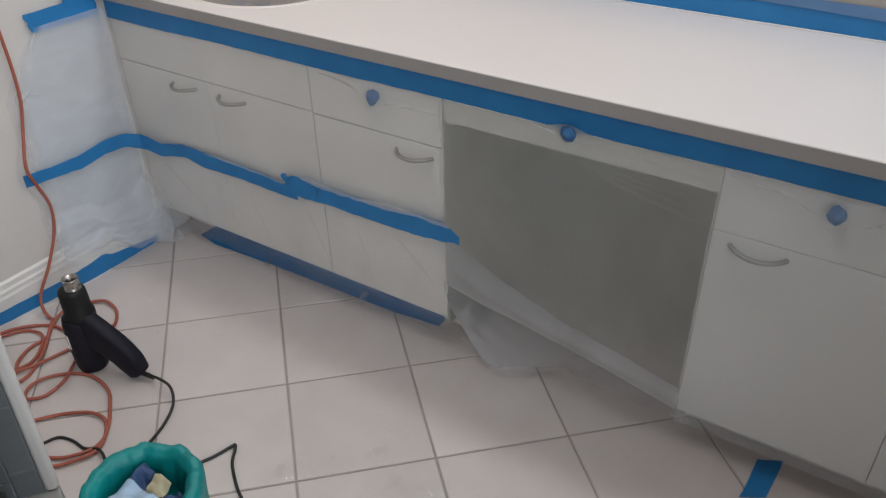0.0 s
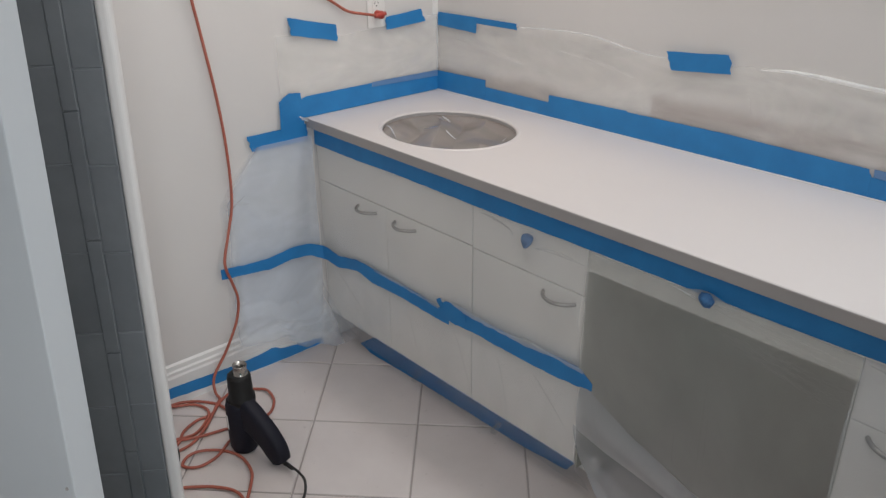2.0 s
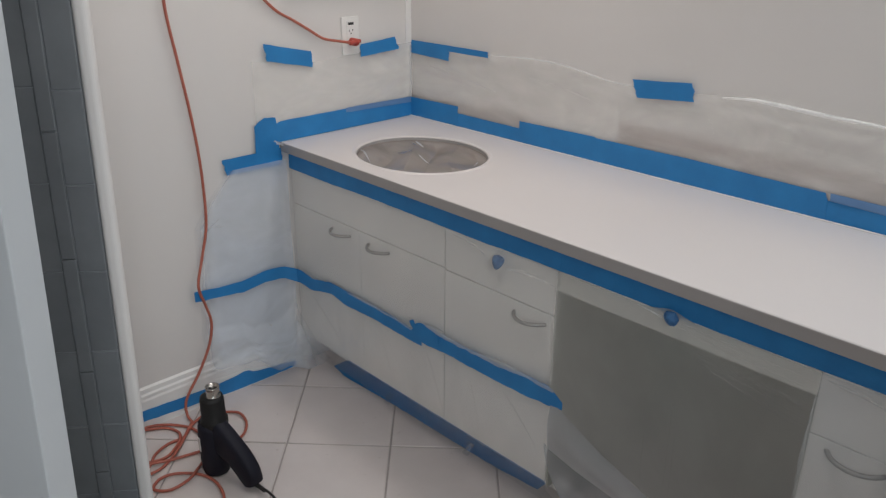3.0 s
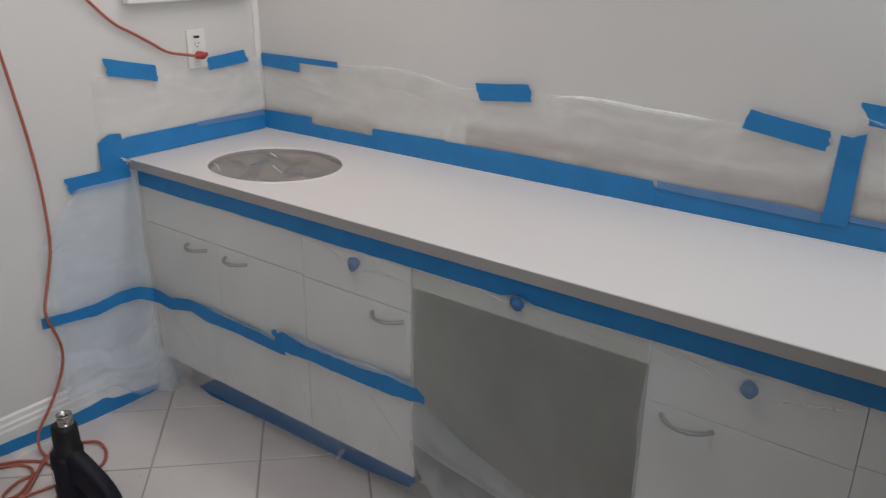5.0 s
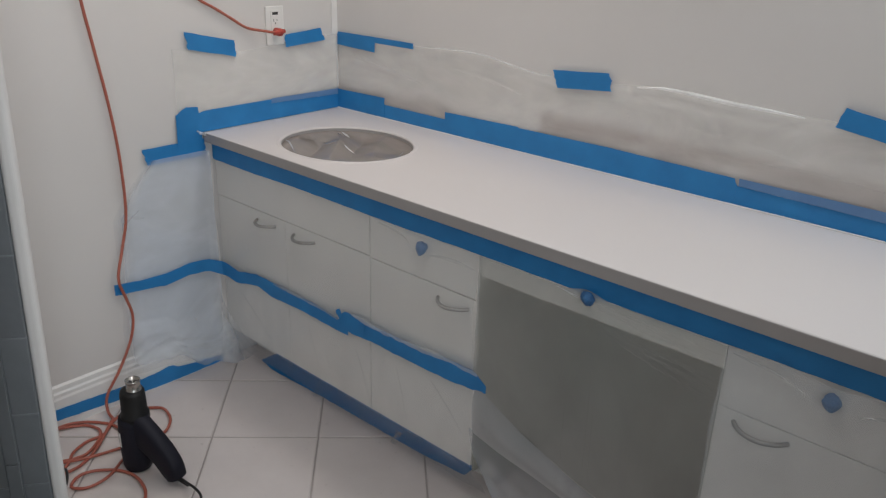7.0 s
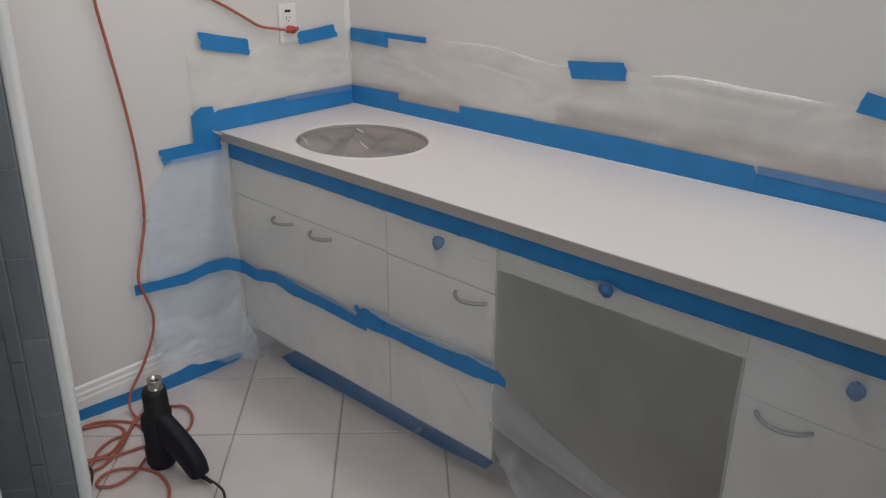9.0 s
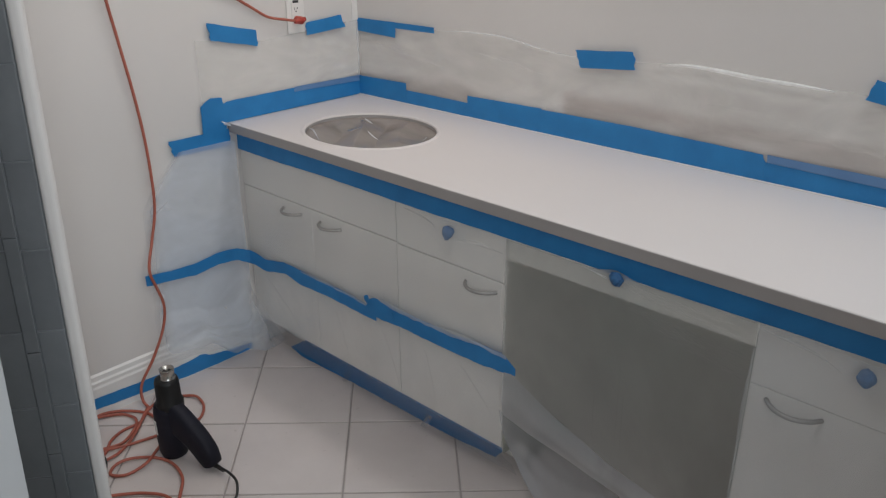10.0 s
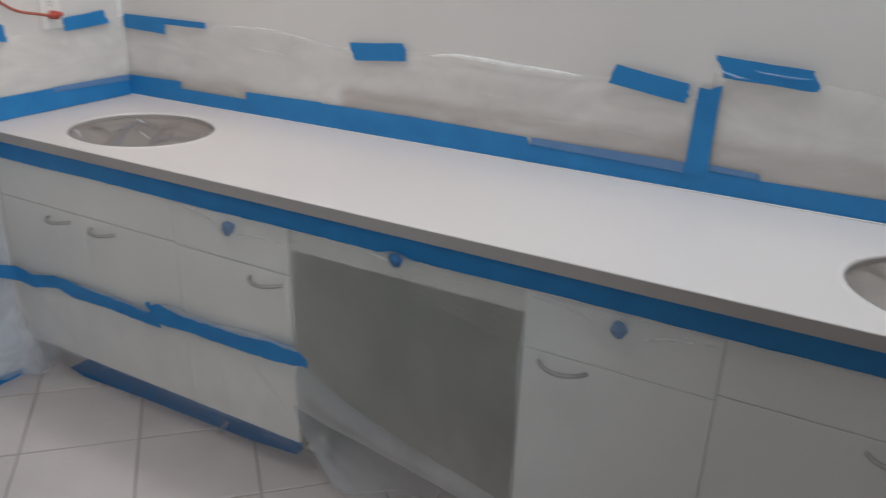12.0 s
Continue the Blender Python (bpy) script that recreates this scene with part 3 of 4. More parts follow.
back_tape(torn([(1.648, 1.028), (1.836, 1.001), (1.834, 1.046), (1.667, 1.071)], 0.005, 3), SHORT, 0.0125)
back_tape(torn([(1.904, 1.068), (2.102, 1.058), (2.085, 1.101), (1.886, 1.113)], 0.006, 4), SHORT, 0.0125)
back_tape(torn([(1.850, 0.842), (1.903, 0.842), (1.905, 1.050), (1.880, 1.039), (1.856, 1.041)], 0.004, 5), "upright strip of blue painter's tape joining two plastic sheets", 0.0125)
RUN = "long strip of blue painter's tape along the wall above the countertop"
back_tape(torn([(0.002, 0.8015), (0.243, 0.8015), (0.242, 0.869), (0.002, 0.866)], seed=6), RUN, 0.0088)
back_tape(torn([(0.2335, 0.8015), (0.524, 0.8015), (0.524, 0.845), (0.2335, 0.846)], seed=7), RUN, 0.0078)
back_tape(torn([(0.5145, 0.8015), (1.4590, 0.8015), (1.4590, 0.850), (1.452, 0.866), (1.10, 0.872), (0.800, 0.870), (0.799, 0.873), (0.5145, 0.868)], seed=8), RUN, 0.0088)
back_tape(torn([(1.4535, 0.8015), (1.859, 0.8015), (1.859, 0.840), (1.4535, 0.849)], seed=9), RUN, 0.0078)
back_tape(torn([(1.8495, 0.8015), (2.022, 0.8015), (2.018, 0.852), (1.8495, 0.856)], seed=10), RUN, 0.0088)
back_tape(torn([(2.0120, 0.8015), (LENGTH - 0.002, 0.8015), (LENGTH - 0.002, 0.855), (2.0120, 0.850)], seed=11), RUN, 0.0078)
side_tape(torn([(-0.584, 1.052), (-0.418, 1.017), (-0.426, 1.066), (-0.592, 1.103)], 0.006, 12), SHORT, 0.0125)
side_tape(torn([(-0.231, 1.029), (-0.068, 1.038), (-0.084, 1.080), (-0.232, 1.068)], 0.004, 13), SHORT, 0.0125)
SIDE = "blue painter's tape along the side wall above the countertop"
side_tape(torn([(-0.580, 0.8015), (-0.296, 0.8015), (-0.295, 0.867), (-0.550, 0.866), (-0.580, 0.855)], 0.003, 14), SIDE, 0.0088)
side_tape(torn([(-0.3050, 0.8015), (-0.0105, 0.8015), (-0.0105, 0.848), (-0.3050, 0.854)], seed=15), SIDE, 0.0078)
side_tape(torn([(-0.646, 0.770), (-0.562, 0.770), (-0.566, 0.880), (-0.608, 0.885), (-0.644, 0.864)], 0.004, 16), "torn upright piece of blue painter's tape beside the counter end", 0.0102)
side_tape(torn([(-0.748, 0.733), (-0.5545, 0.728), (-0.5545, 0.782), (-0.760, 0.781)], 0.005, 17), "blue painter's tape strip below the counter end on the side wall", 0.0088)

# Paler blue stands in for film haze; these strips lie over the film.
HAZY_RUN = "pale strip of blue painter's tape, film haze put into its colour"
side_tape(torn([(-0.2955, 0.8545), (-0.0105, 0.8485), (-0.0105, 0.868), (-0.2955, 0.870)], seed=31), HAZY_RUN, 0.0098, material=TAPE_PAINTED_VEIL)
back_tape(torn([(1.8800, 0.8565), (2.018, 0.8525), (2.013, 0.866), (1.8800, 0.870)], seed=33), HAZY_RUN, 0.0098, material=TAPE_PAINTED_VEIL)
back_tape(torn([(1.4640, 0.8500), (1.849, 0.8410), (1.849, 0.866), (1.4640, 0.868)], seed=32), HAZY_RUN, 0.0098, material=TAPE_PAINTED_VEIL)

# White strip added for the highlight line where tape meets counter.
structure("back_edge_strip", box(0.004, LENGTH - 0.004, -0.0135, -0.0102, COUNTER_TOP + 0.0002, COUNTER_TOP + 0.0034, 0.001, 1), TRIM, "thin white strip added along the back of the countertop", "trim")

WIDE = "long strip of blue painter's tape under the counter edge"


def under_tape(x0, x1, seed):
    def fn(u, v):
        x = x0 + (x1 - x0) * u
        z = 0.7705 - v * (0.060 + 0.0035 * wob(x * 3.1, seed) + 0.0015 * wob(x * 19, seed + 4))
        return (x, FACE - 0.004 - 0.0015 * v - 0.001 * wob(x * 6, v * 2, seed), z)
    return tagged(part("tape_strip", sheet(fn, int((x1 - x0) * 50), 3), TAPE), WIDE, "tape", "painter's tape")


for ob in (under_tape(0.003, 1.10, 1.0), under_tape(1.1005, LENGTH - 0.003, 2.0)):
    m = ob.modifiers.new("thick", "SOLIDIFY")
    m.thickness = 0.0006


def along_table(table, x):
    xs = [p[0] for p in table]
    return [float(np.interp(x, xs, [p[k] for p in table])) for k in range(1, len(table[0]))]


def band(name, place, table, x0, x1, n, label, amp=0.002, seed=0.0):
    """A wavering strip of tape: table of (x, lower, upper)."""
    def fn(u, v):
        x = x0 + (x1 - x0) * u
        lo, hi = along_table(table, x)
        z = lo + (hi - lo) * v + amp * wob(x * 37, v * 3, seed)
        return place(x, z)
    ob = tagged(part(name, sheet(fn, n, 3), TAPE), label, "tape", "painter's tape")
    m = ob.modifiers.new("thick", "SOLIDIFY")
    m.thickness = 0.0007
    return ob


LAP = "crinkled film edge lapping over the painter's tape"


def lap(x0, x1, table, y, seed, up=0.015, down=0.011):
    """A milky edge of film along the top of a strip of tape."""
    def fn(u, v):
        x = x0 + (x1 - x0) * u
        hi = along_table(table, x)[1]
        a = hi - down * (0.4 + 0.6 * abs(wob(x * 22, seed))) * math.sin(math.pi * min(1.0, u * 6)) ** 0.5 if u < 1 / 12 else hi - down * (0.4 + 0.6 * abs(wob(x * 22, seed)))
        b = hi + up * (0.5 + 0.8 * wob(x * 9, seed + 3))
        return (x, y - 0.001 * wob(x * 30, v * 3, seed), a + (b - a) * v + 0.006)
    tagged(part("film_hem", sheet(fn, 60, 4), FILM_FOLD, smooth=True), LAP, "plastic film")


MID = "wavering blue painter's tape across the film on the cabinet doors"
band("tape_strip", lambda x, z: (x, -0.5375 - 0.001 * wob(x * 9) - 0.016 * max(0.0, 1 - (x - 0.046) / 0.12) ** 2, z + 0.005), [(0.023, 0.326, 0.374), (0.062, 0.326, 0.373), (0.10, 0.314, 0.361), (0.115, 0.314, 0.355), (0.215, 0.336, 0.375), (0.285, 0.322, 0.374), (0.42, 0.328, 0.372), (0.525, 0.324, 0.370), (0.635, 0.323, 0.358)], 0.046, 0.640, 44, MID, 0.002, 3.0)
band("tape_strip", lambda x, z: (x, -0.5395 - 0.001 * wob(x * 9), z + 0.006), [(0.605, 0.360, 0.374), (0.63, 0.338, 0.396), (0.67, 0.336, 0.398), (0.74, 0.342, 0.391), (0.83, 0.341, 0.394), (0.93, 0.341, 0.392), (1.03, 0.344, 0.403), (1.10, 0.351, 0.404), (1.143, 0.357, 0.376)], 0.605, 1.141, 48, MID, 0.003, 5.0)
FRAY = "small torn tag at the ragged end of the tape"
for k, pts in enumerate(([(0.596, 0.392), (0.613, 0.402), (0.622, 0.382), (0.608, 0.372)], [(0.700, 0.386), (0.712, 0.392), (0.716, 0.362), (0.711, 0.360)])):
    tagged(part("tape_tag", plate([(x, -0.5432 - 0.0008 * k, z + 0.004) for x, z in torn(pts, 0.004, 40 + k)], 0.0007), TAPE), FRAY, "tape", "painter's tape")
band("tape_strip", lambda y, z: (0.0235 + 0.002 * wob(y * 9) + 0.0235 * max(0.0, (y + 0.64) / 0.086) ** 2, y, z + 0.008), [(-0.905, 0.357, 0.392), (-0.82, 0.349, 0.381), (-0.74, 0.339, 0.378), (-0.66, 0.348, 0.388), (-0.59, 0.343, 0.385), (-0.554, 0.323, 0.371)], -0.905, -0.554, 30, "wavering blue painter's tape holding film to the side wall", 0.002, 7.0)
band("tape_strip", lambda x, q: (x, q, 0.0022 + 0.001 * wob(x * 14, q * 20)), [(0.10, -0.470, -0.4165), (0.19, -0.486, -0.4165), (0.44, -0.473, -0.4165), (0.84, -0.467, -0.4165), (1.055, -0.448, -0.4165)], 0.11, 1.016, 60, "strip of blue painter's tape on the tiles under the cabinets", 0.002, 9.0)
band("tape_strip", lambda y, z: (0.0185 + 0.0006 * wob(y * 22), y, z), [(-1.30, 0.045, 0.078), (-1.12, 0.031, 0.068), (-1.005, 0.022, 0.061), (-0.91, 0.013, 0.056), (-0.81, 0.006, 0.056), (-0.755, 0.004, 0.064), (-0.73, 0.003, 0.047), (-0.56, 0.003, 0.022)], -1.30, -0.565, 44, "blue painter's tape along the foot of the baseboard", 0.002, 11.0)
band("tape_strip", lambda x, z: (x, -0.4172, z), [(0.11, 0.003, 0.066), (1.05, 0.003, 0.066)], 0.12, 1.012, 40, "blue painter's tape on the toe kick under the cabinets", 0.002, 13.0)
tagged(part("tape_strip", plate([(x, y, 0.0022) for x, y in torn([(1.865, -0.464), (1.862, -0.585), (1.907, -0.557), (1.916, -0.438)], 0.003, 20)], 0.0008), TAPE), "short strip of blue painter's tape stuck on the floor tile", "tape", "painter's tape")

# ---- masking film ----


def film_sheet(fn, nu, nv, material, label, name="masking_film", density=None):
    ob = tagged(part(name, sheet(fn, nu, nv), material, smooth=True), label, "plastic film", "masking film")
    if density:
        gauge(ob, density, nu, nv)
    return ob


lap(0.66, 1.115, [(0.60, 0.336, 0.396), (0.67, 0.336, 0.398), (0.74, 0.342, 0.391), (0.83, 0.341, 0.394), (0.93, 0.341, 0.392), (1.03, 0.344, 0.403), (1.12, 0.351, 0.398)], -0.5425, 4.0)
lap(0.30, 0.60, [(0.285, 0.322, 0.372), (0.42, 0.328, 0.370), (0.525, 0.324, 0.368), (0.635, 0.323, 0.358)], -0.5405, 8.0, 0.006, 0.005)


def doors_film(u, v):
    x = 0.006 + 1.089 * u
    z = 0.712 - v * (0.712 - 0.350)
    bulge = 0.040 * math.exp(-((z - 0.545) / 0.07) ** 2) * (0.35 + 0.65 * max(math.exp(-((x - c) / 0.09) ** 2) for c in (0.24, 0.42, 0.99)))
    bulge += 0.036 * math.exp(-((x - 0.917) / 0.042) ** 2 - ((z - 0.678) / 0.034) ** 2)
    return (x, -0.5315 - bulge * 0.8 - 0.002 * wob(x * 5, z * 4, 2.0) - 0.0006 * wob(x * 26, z * 8, 5.0), z)


upper = film_sheet(doors_film, 110, 24, FILM, "clear masking film taped over the upper cabinet doors")


def doors_film_low(u, v):
    x = 0.030 + (1.066 + 0.022 * v) * u
    if v < 0.72:
        z = 0.350 - (v / 0.72) * 0.235
        y = -0.533 - 0.002 * wob(x * 5, z * 5, 8.0) - 0.0008 * wob(x * 30, z * 7, 9.0) - 0.012 * (v / 0.72) ** 2
    else:
        w = (0.86 + 0.12 * wob(x * 7, 3.0) + 0.08 * wob(x * 31, 5.0)) * (v - 0.72) / 0.28
        z = 0.1105 * (1 - w) ** 1.15 + 0.0045
        y = -0.545 + 0.060 * math.sin(w * math.pi / 2) - 0.004 * wob(x * 18, w * 3, 4.0)
    return (x, y, z)


hanging = film_sheet(doors_film_low, 110, 34, FILM_LOW, "clear masking film hanging over the lower cabinet doors to the floor")


for x in (0.418, 0.775):
    def pinch(u, v, x=x):
        return (x - 0.012 + 0.024 * u + 0.006 * v, -0.4905 + 0.020 * v - 0.003 * math.sin(math.pi * u), 0.006 + 0.034 * v)

    part("crease", sheet(pinch, 6, 6), FILM_CREASE, hanging, smooth=True)


def fold_high(x):
    return along_table([(1.100, 0.372), (1.139, 0.361), (1.267, 0.308), (1.412, 0.262), (1.55, 0.226), (1.70, 0.182)], x)[0]


def fold_low(x):
    return along_table([(1.080, 0.236), (1.10, 0.234), (1.193, 0.220), (1.27, 0.213), (1.417, 0.193), (1.557, 0.163), (1.70, 0.120)], x)[0]


def pleats(x, z):
    """Creases that fan out from the wrapped knob."""
    dx, dz = x - 1.386, z - 0.705
    r, a = math.hypot(dx, dz), math.atan2(dz, dx)
    return 0.0011 * math.sin(a * 150 + 6 * r) * (0.6 + 0.4 * math.sin(a * 61)) * math.exp(-((a + 0.28) / 0.10) ** 2) * math.exp(-((r - 0.24) / 0.16) ** 2)


def knee_top(x):
    return 0.712 + 0.013 * math.exp(-((x - 1.388) / 0.035) ** 2)


def knee_film(u, v):
    x = 1.097 + 0.590 * u
    low = fold_high(max(x, 1.1)) - 0.004
    z = knee_top(x) - v * (knee_top(x) - low)
    knob = 0.002 * math.exp(-((x - 1.391) / 0.045) ** 2 - ((z - 0.706) / 0.036) ** 2)
    return (x, -0.534 - knob - pleats(x, z) - 0.012 * math.sin(math.pi * u) * v - 0.004 * wob(x * 4, z * 3, 12.0) - 0.0015 * wob(x * 22, z * 22, 13.0), z)


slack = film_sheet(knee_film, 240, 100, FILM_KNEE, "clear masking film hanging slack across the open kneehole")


def crease(x0, z0, x1, z1, width, sag, material=FILM_PLEAT):
    """A thin folded ridge lying on the slack film."""
    def fn(u, v):
        x, z = x0 + (x1 - x0) * u, z0 + (z1 - z0) * u - sag * math.sin(math.pi * u)
        low = fold_high(max(x, 1.1)) - 0.004
        y = knee_film((x - 1.097) / 0.590, (knee_top(x) - z) / (knee_top(x) - low))[1]
        return (x, y - 0.0012 - 0.0012 * math.sin(math.pi * v), z + (v - 0.5) * width * math.sin(math.pi * min(1, 0.08 + u * 0.92)))
    part("crease", sheet(fn, 22, 3), material, slack, smooth=True)


for k in range(6):
    crease(1.412 + 0.012 * k + 0.010 * (k % 2), 0.658 - 0.006 * k, 1.684 - 0.006 * (k % 3), 0.640 - 0.011 * k + 0.003 * (k % 2), 0.0026 + 0.0018 * (k % 3), 0.002)
crease(1.402, 0.704, 1.684, 0.690, 0.010, 0.002)
crease(1.404, 0.694, 1.684, 0.672, 0.014, 0.003)
for x, top, low, wide in ((1.423, 0.520, 0.300, 0.012), (1.437, 0.450, 0.285, 0.006), (1.365, 0.420, 0.300, 0.010)):
    crease(x, top, x + 0.004, low, wide, 0.0, FILM_PLEAT)
# Glint streak beside the wrapped knob, painted as two pale ridges.
crease(1.312, 0.7088, 1.372, 0.7045, 0.0030, 0.001, FILM_GLINT)
crease(1.335, 0.7065, 1.372, 0.7010, 0.0020, 0.001, FILM_GLINT)


def fold_film(u, v):
    x = 1.107 + 0.582 * u
    hi, lo = fold_high(max(x, 1.1)), fold_low(x)
    z = hi + (lo - hi) * v
    return (x, -0.538 - 0.012 * math.sin(math.pi * u) - 0.010 * math.sin(math.pi * v) - 0.003 * wob(x * 8, v * 4, 15.0), z)


gauge(part("folded_hem", sheet(fold_film, 80, 10), FILM_DOUBLED, slack, "doubled milky hem sloping across the kneehole", True), lambda u, v: 0.76 + 0.40 * v, 80, 10)


def skirt_film(u, v):
    x = 1.092 + 0.605 * u
    top = Vector((x, -0.536 - 0.010 * math.sin(math.pi * u), (fold_low(x) if x > 1.10 else 0.236) + 0.004))
    fx, fy = along_table([(0.0, 1.252, -0.545), (0.12, 1.275, -0.536), (0.28, 1.318, -0.510), (0.36, 1.338, -0.482), (0.46, 1.385, -0.444), (0.80, 1.576, -0.452), (1.0, 1.697, -0.449)], u)
    p = top.lerp(Vector((x, fy, 0.010)), v)
    p.x += (fx - x) * v ** 2.2
    p.y += 0.012 * math.sin(math.pi * v) + 0.006 * wob(x * 16, v * 4, 18.0) * math.sin(math.pi * v)
    p.z += 0.006 * wob(u * 14, 3.0, 19.0) * v
    return (p.x, p.y, max(p.z, 0.006))


def skirt_density(u, v):
    left = math.exp(-((u - 0.03) / 0.13) ** 2) * ease(0.15, 0.6, v)
    return (0.82 + 0.32 * left) * (1 - 0.8 * ease(0.86, 1.0, v))


gauge(part("tail", sheet(skirt_film, 80, 26), FILM_SKIRT, slack, "loose tail of film reaching the floor", True), skirt_density, 80, 26)


def right_film(u, v):
    x = 1.6845 + (LENGTH - 0.006 - 1.6845) * u
    z = 0.712 - v * (0.712 - 0.101)
    bulge = 0.036 * math.exp(-((z - 0.545) / 0.08) ** 2) * max(math.exp(-((x - c) / 0.10) ** 2) for c in (1.775, 2.365, 2.535))
    bulge += 0.034 * math.exp(-((x - 1.878) / 0.05) ** 2 - ((z - 0.677) / 0.04) ** 2)
    return (x, -0.5335 - bulge - 0.004 * wob(x * 4, z * 4, 22.0) - 0.0018 * wob(x * 20, z * 9, 23.0) - 0.010 * v * v, z)


ends = film_sheet(right_film, 110, 40, FILM_END, "clear masking film hanging over the end cabinets")


def pull_line(parent, surface_at, x0, z0, x1, z1, width, material=FILM_CREASE):
    """A stretched ridge in taut film."""
    def fn(u, v):
        x, z = x0 + (x1 - x0) * u, z0 + (z1 - z0) * u + 0.003 * math.sin(math.pi * u)
        p = surface_at(x, z)
        return (x, p[1] - 0.0012 - 0.0012 * math.sin(math.pi * v), z + (v - 0.5) * width * math.sin(math.pi * min(1, 0.1 + u * 0.9)))
    part("crease", sheet(fn, 24, 3), material, parent, smooth=True)


for x0, z0, x1, z1, wide in ((0.955, 0.672, 1.088, 0.671, 0.010), (0.760, 0.703, 0.885, 0.684, 0.007)):
    pull_line(upper, lambda x, z: doors_film((x - 0.006) / 1.089, (0.712 - z) / 0.362), x0, z0, x1, z1, wide)
for x0, z0, x1, z1, wide in ((1.700, 0.702, 1.840, 0.682, 0.007), (1.925, 0.676, 2.055, 0.694, 0.008)):
    pull_line(ends, lambda x, z: right_film((x - 1.6845) / (LENGTH - 0.006 - 1.6845), (0.712 - z) / 0.611), x0, z0, x1, z1, wide)


def low_at(x, z):
    v = 0.72 * (0.350 - z) / 0.235
    return doors_film_low((x - 0.030) / (1.066 + 0.022 * v), v)


for x0, z0, x1, z1, wide in ((0.10, 0.295, 0.27, 0.175, 0.008), (0.455, 0.300, 0.520, 0.150, 0.007), (0.66, 0.315, 0.742, 0.140, 0.010), (0.83, 0.310, 0.875, 0.165, 0.007), (0.955, 0.320, 1.070, 0.215, 0.009)):
    pull_line(hanging, low_at, x0, z0, x1, z1, wide, FILM_PLEAT)


def corner_film(u, v):
    """Hugs the side wall, rounds the corner and drapes forward at the foot."""
    z = 0.745 * (1 - v)
    left = along_table([(0.0, -0.935), (0.10, -0.915), (0.226, -0.895), (0.406, -0.890), (0.57, -0.885), (0.647, -0.840), (0.75, -0.752)], z)[0]
    low = max(0.0, (0.17 - z) / 0.17)
    end, fillet = 0.028 + 0.185 * low ** 1.6, 0.034 + 0.075 * low ** 1.5
    run = -0.5515 - left

    def along(s):
        return Vector((max(0.0, s - run), left + min(max(s, 0.0), run)))

    s = u * (run + end)
    q = sum((along(s + fillet * k / 4) for k in range(-4, 5)), Vector((0.0, 0.0))) / 9
    ripple = 0.0030 * wob(q.y * 12, z * 10, 32.0) + 0.014 * min(1.0, low * 1.6) * (0.4 - abs(wob(q.x * 4 + q.y * 3, z * 34 - u * 7, 33.0)))
    off = 0.0105 + 0.003 * wob(q.y * 9, z * 6, 31.0) + 0.016 * min(1.0, max(0.0, (0.19 - z) / 0.05))
    foot = along_table([(0.0, 0.088), (0.28, 0.074), (0.40, 0.056), (0.50, 0.022), (0.66, 0.010), (0.78, 0.014), (0.90, 0.060), (1.0, 0.112)], u)[0] + 0.006 * wob(u * 9, 2.0, 35.0)
    zz = foot + (0.745 - foot) * (z / 0.745)
    wall = min(1.0, max(0.0, 1 - q.x / 0.03))
    return (max(q.x + off * wall + ripple * wall, 0.0105), q.y - abs(ripple) * (1 - wall), zz)


def corner_density(u, v):
    z = 0.745 * (1 - v)
    foot = ease(0.0, 0.09, z + 0.02 * wob(u * 6, 5.0))
    least = 0.25 + 0.40 * ease(0.35, 0.55, u)
    return (0.08 + 0.92 * ease(0.0, 0.20, u)) * (least + (1 - least) * foot) * (1 - 0.75 * ease(0.80, 1.0, u) * ease(0.25, 0.10, z))


draped = film_sheet(corner_film, 120, 110, FILM_LEFT, "milky masking film on the side wall beside the cabinets", density=corner_density)


def gather(u0, v0, u1, v1, width, material):
    """A raised fold in the draped film, running to where it is gathered under the cabinet."""
    def fn(a, b):
        u, v = u0 + (u1 - u0) * a, v0 + (v1 - v0) * a + 0.012 * math.sin(math.pi * a)
        p = Vector(corner_film(u, v + (b - 0.5) * width * math.sin(math.pi * (0.06 + 0.9 * a))))
        return p + Vector((0.55, -0.65, 0.5)) * (0.0018 + 0.003 * math.sin(math.pi * b))
    part("crease", sheet(fn, 26, 4), material, draped, smooth=True)


for k, (u0, v0) in enumerate(((0.46, 0.82), (0.40, 0.87), (0.58, 0.91), (0.52, 0.955))):
    gather(u0, v0, 0.93, 0.875 + 0.026 * k, 0.022 + 0.008 * (k % 3), FILM_PLEAT)
# Small white glint on the draped film, painted as a pale fold.
gather(0.66, 0.745, 0.69, 0.748, 0.008, FILM_GLINT)
gather(0.10, 0.20, 0.30, 0.25, 0.020, FILM_PLEAT)
gather(0.08, 0.26, 0.24, 0.21, 0.012, FILM_CREASE)


def wall_film_side(u, v):
    y = -0.634 + 0.628 * u
    top = along_table([(-0.62, 1.055), (-0.40, 1.030), (-0.30, 1.036), (-0.2, 1.046), (0.0, 1.056)], y)[0]
    z = 0.850 + (top - 0.850) * v
    return (0.0050 + 0.0025 * wob(y * 8, z * 9, 41.0) + 0.0015, y, z)


film_sheet(wall_film_side, 50, 24, FILM_WALL, "milky masking film taped to the side wall above the counter")


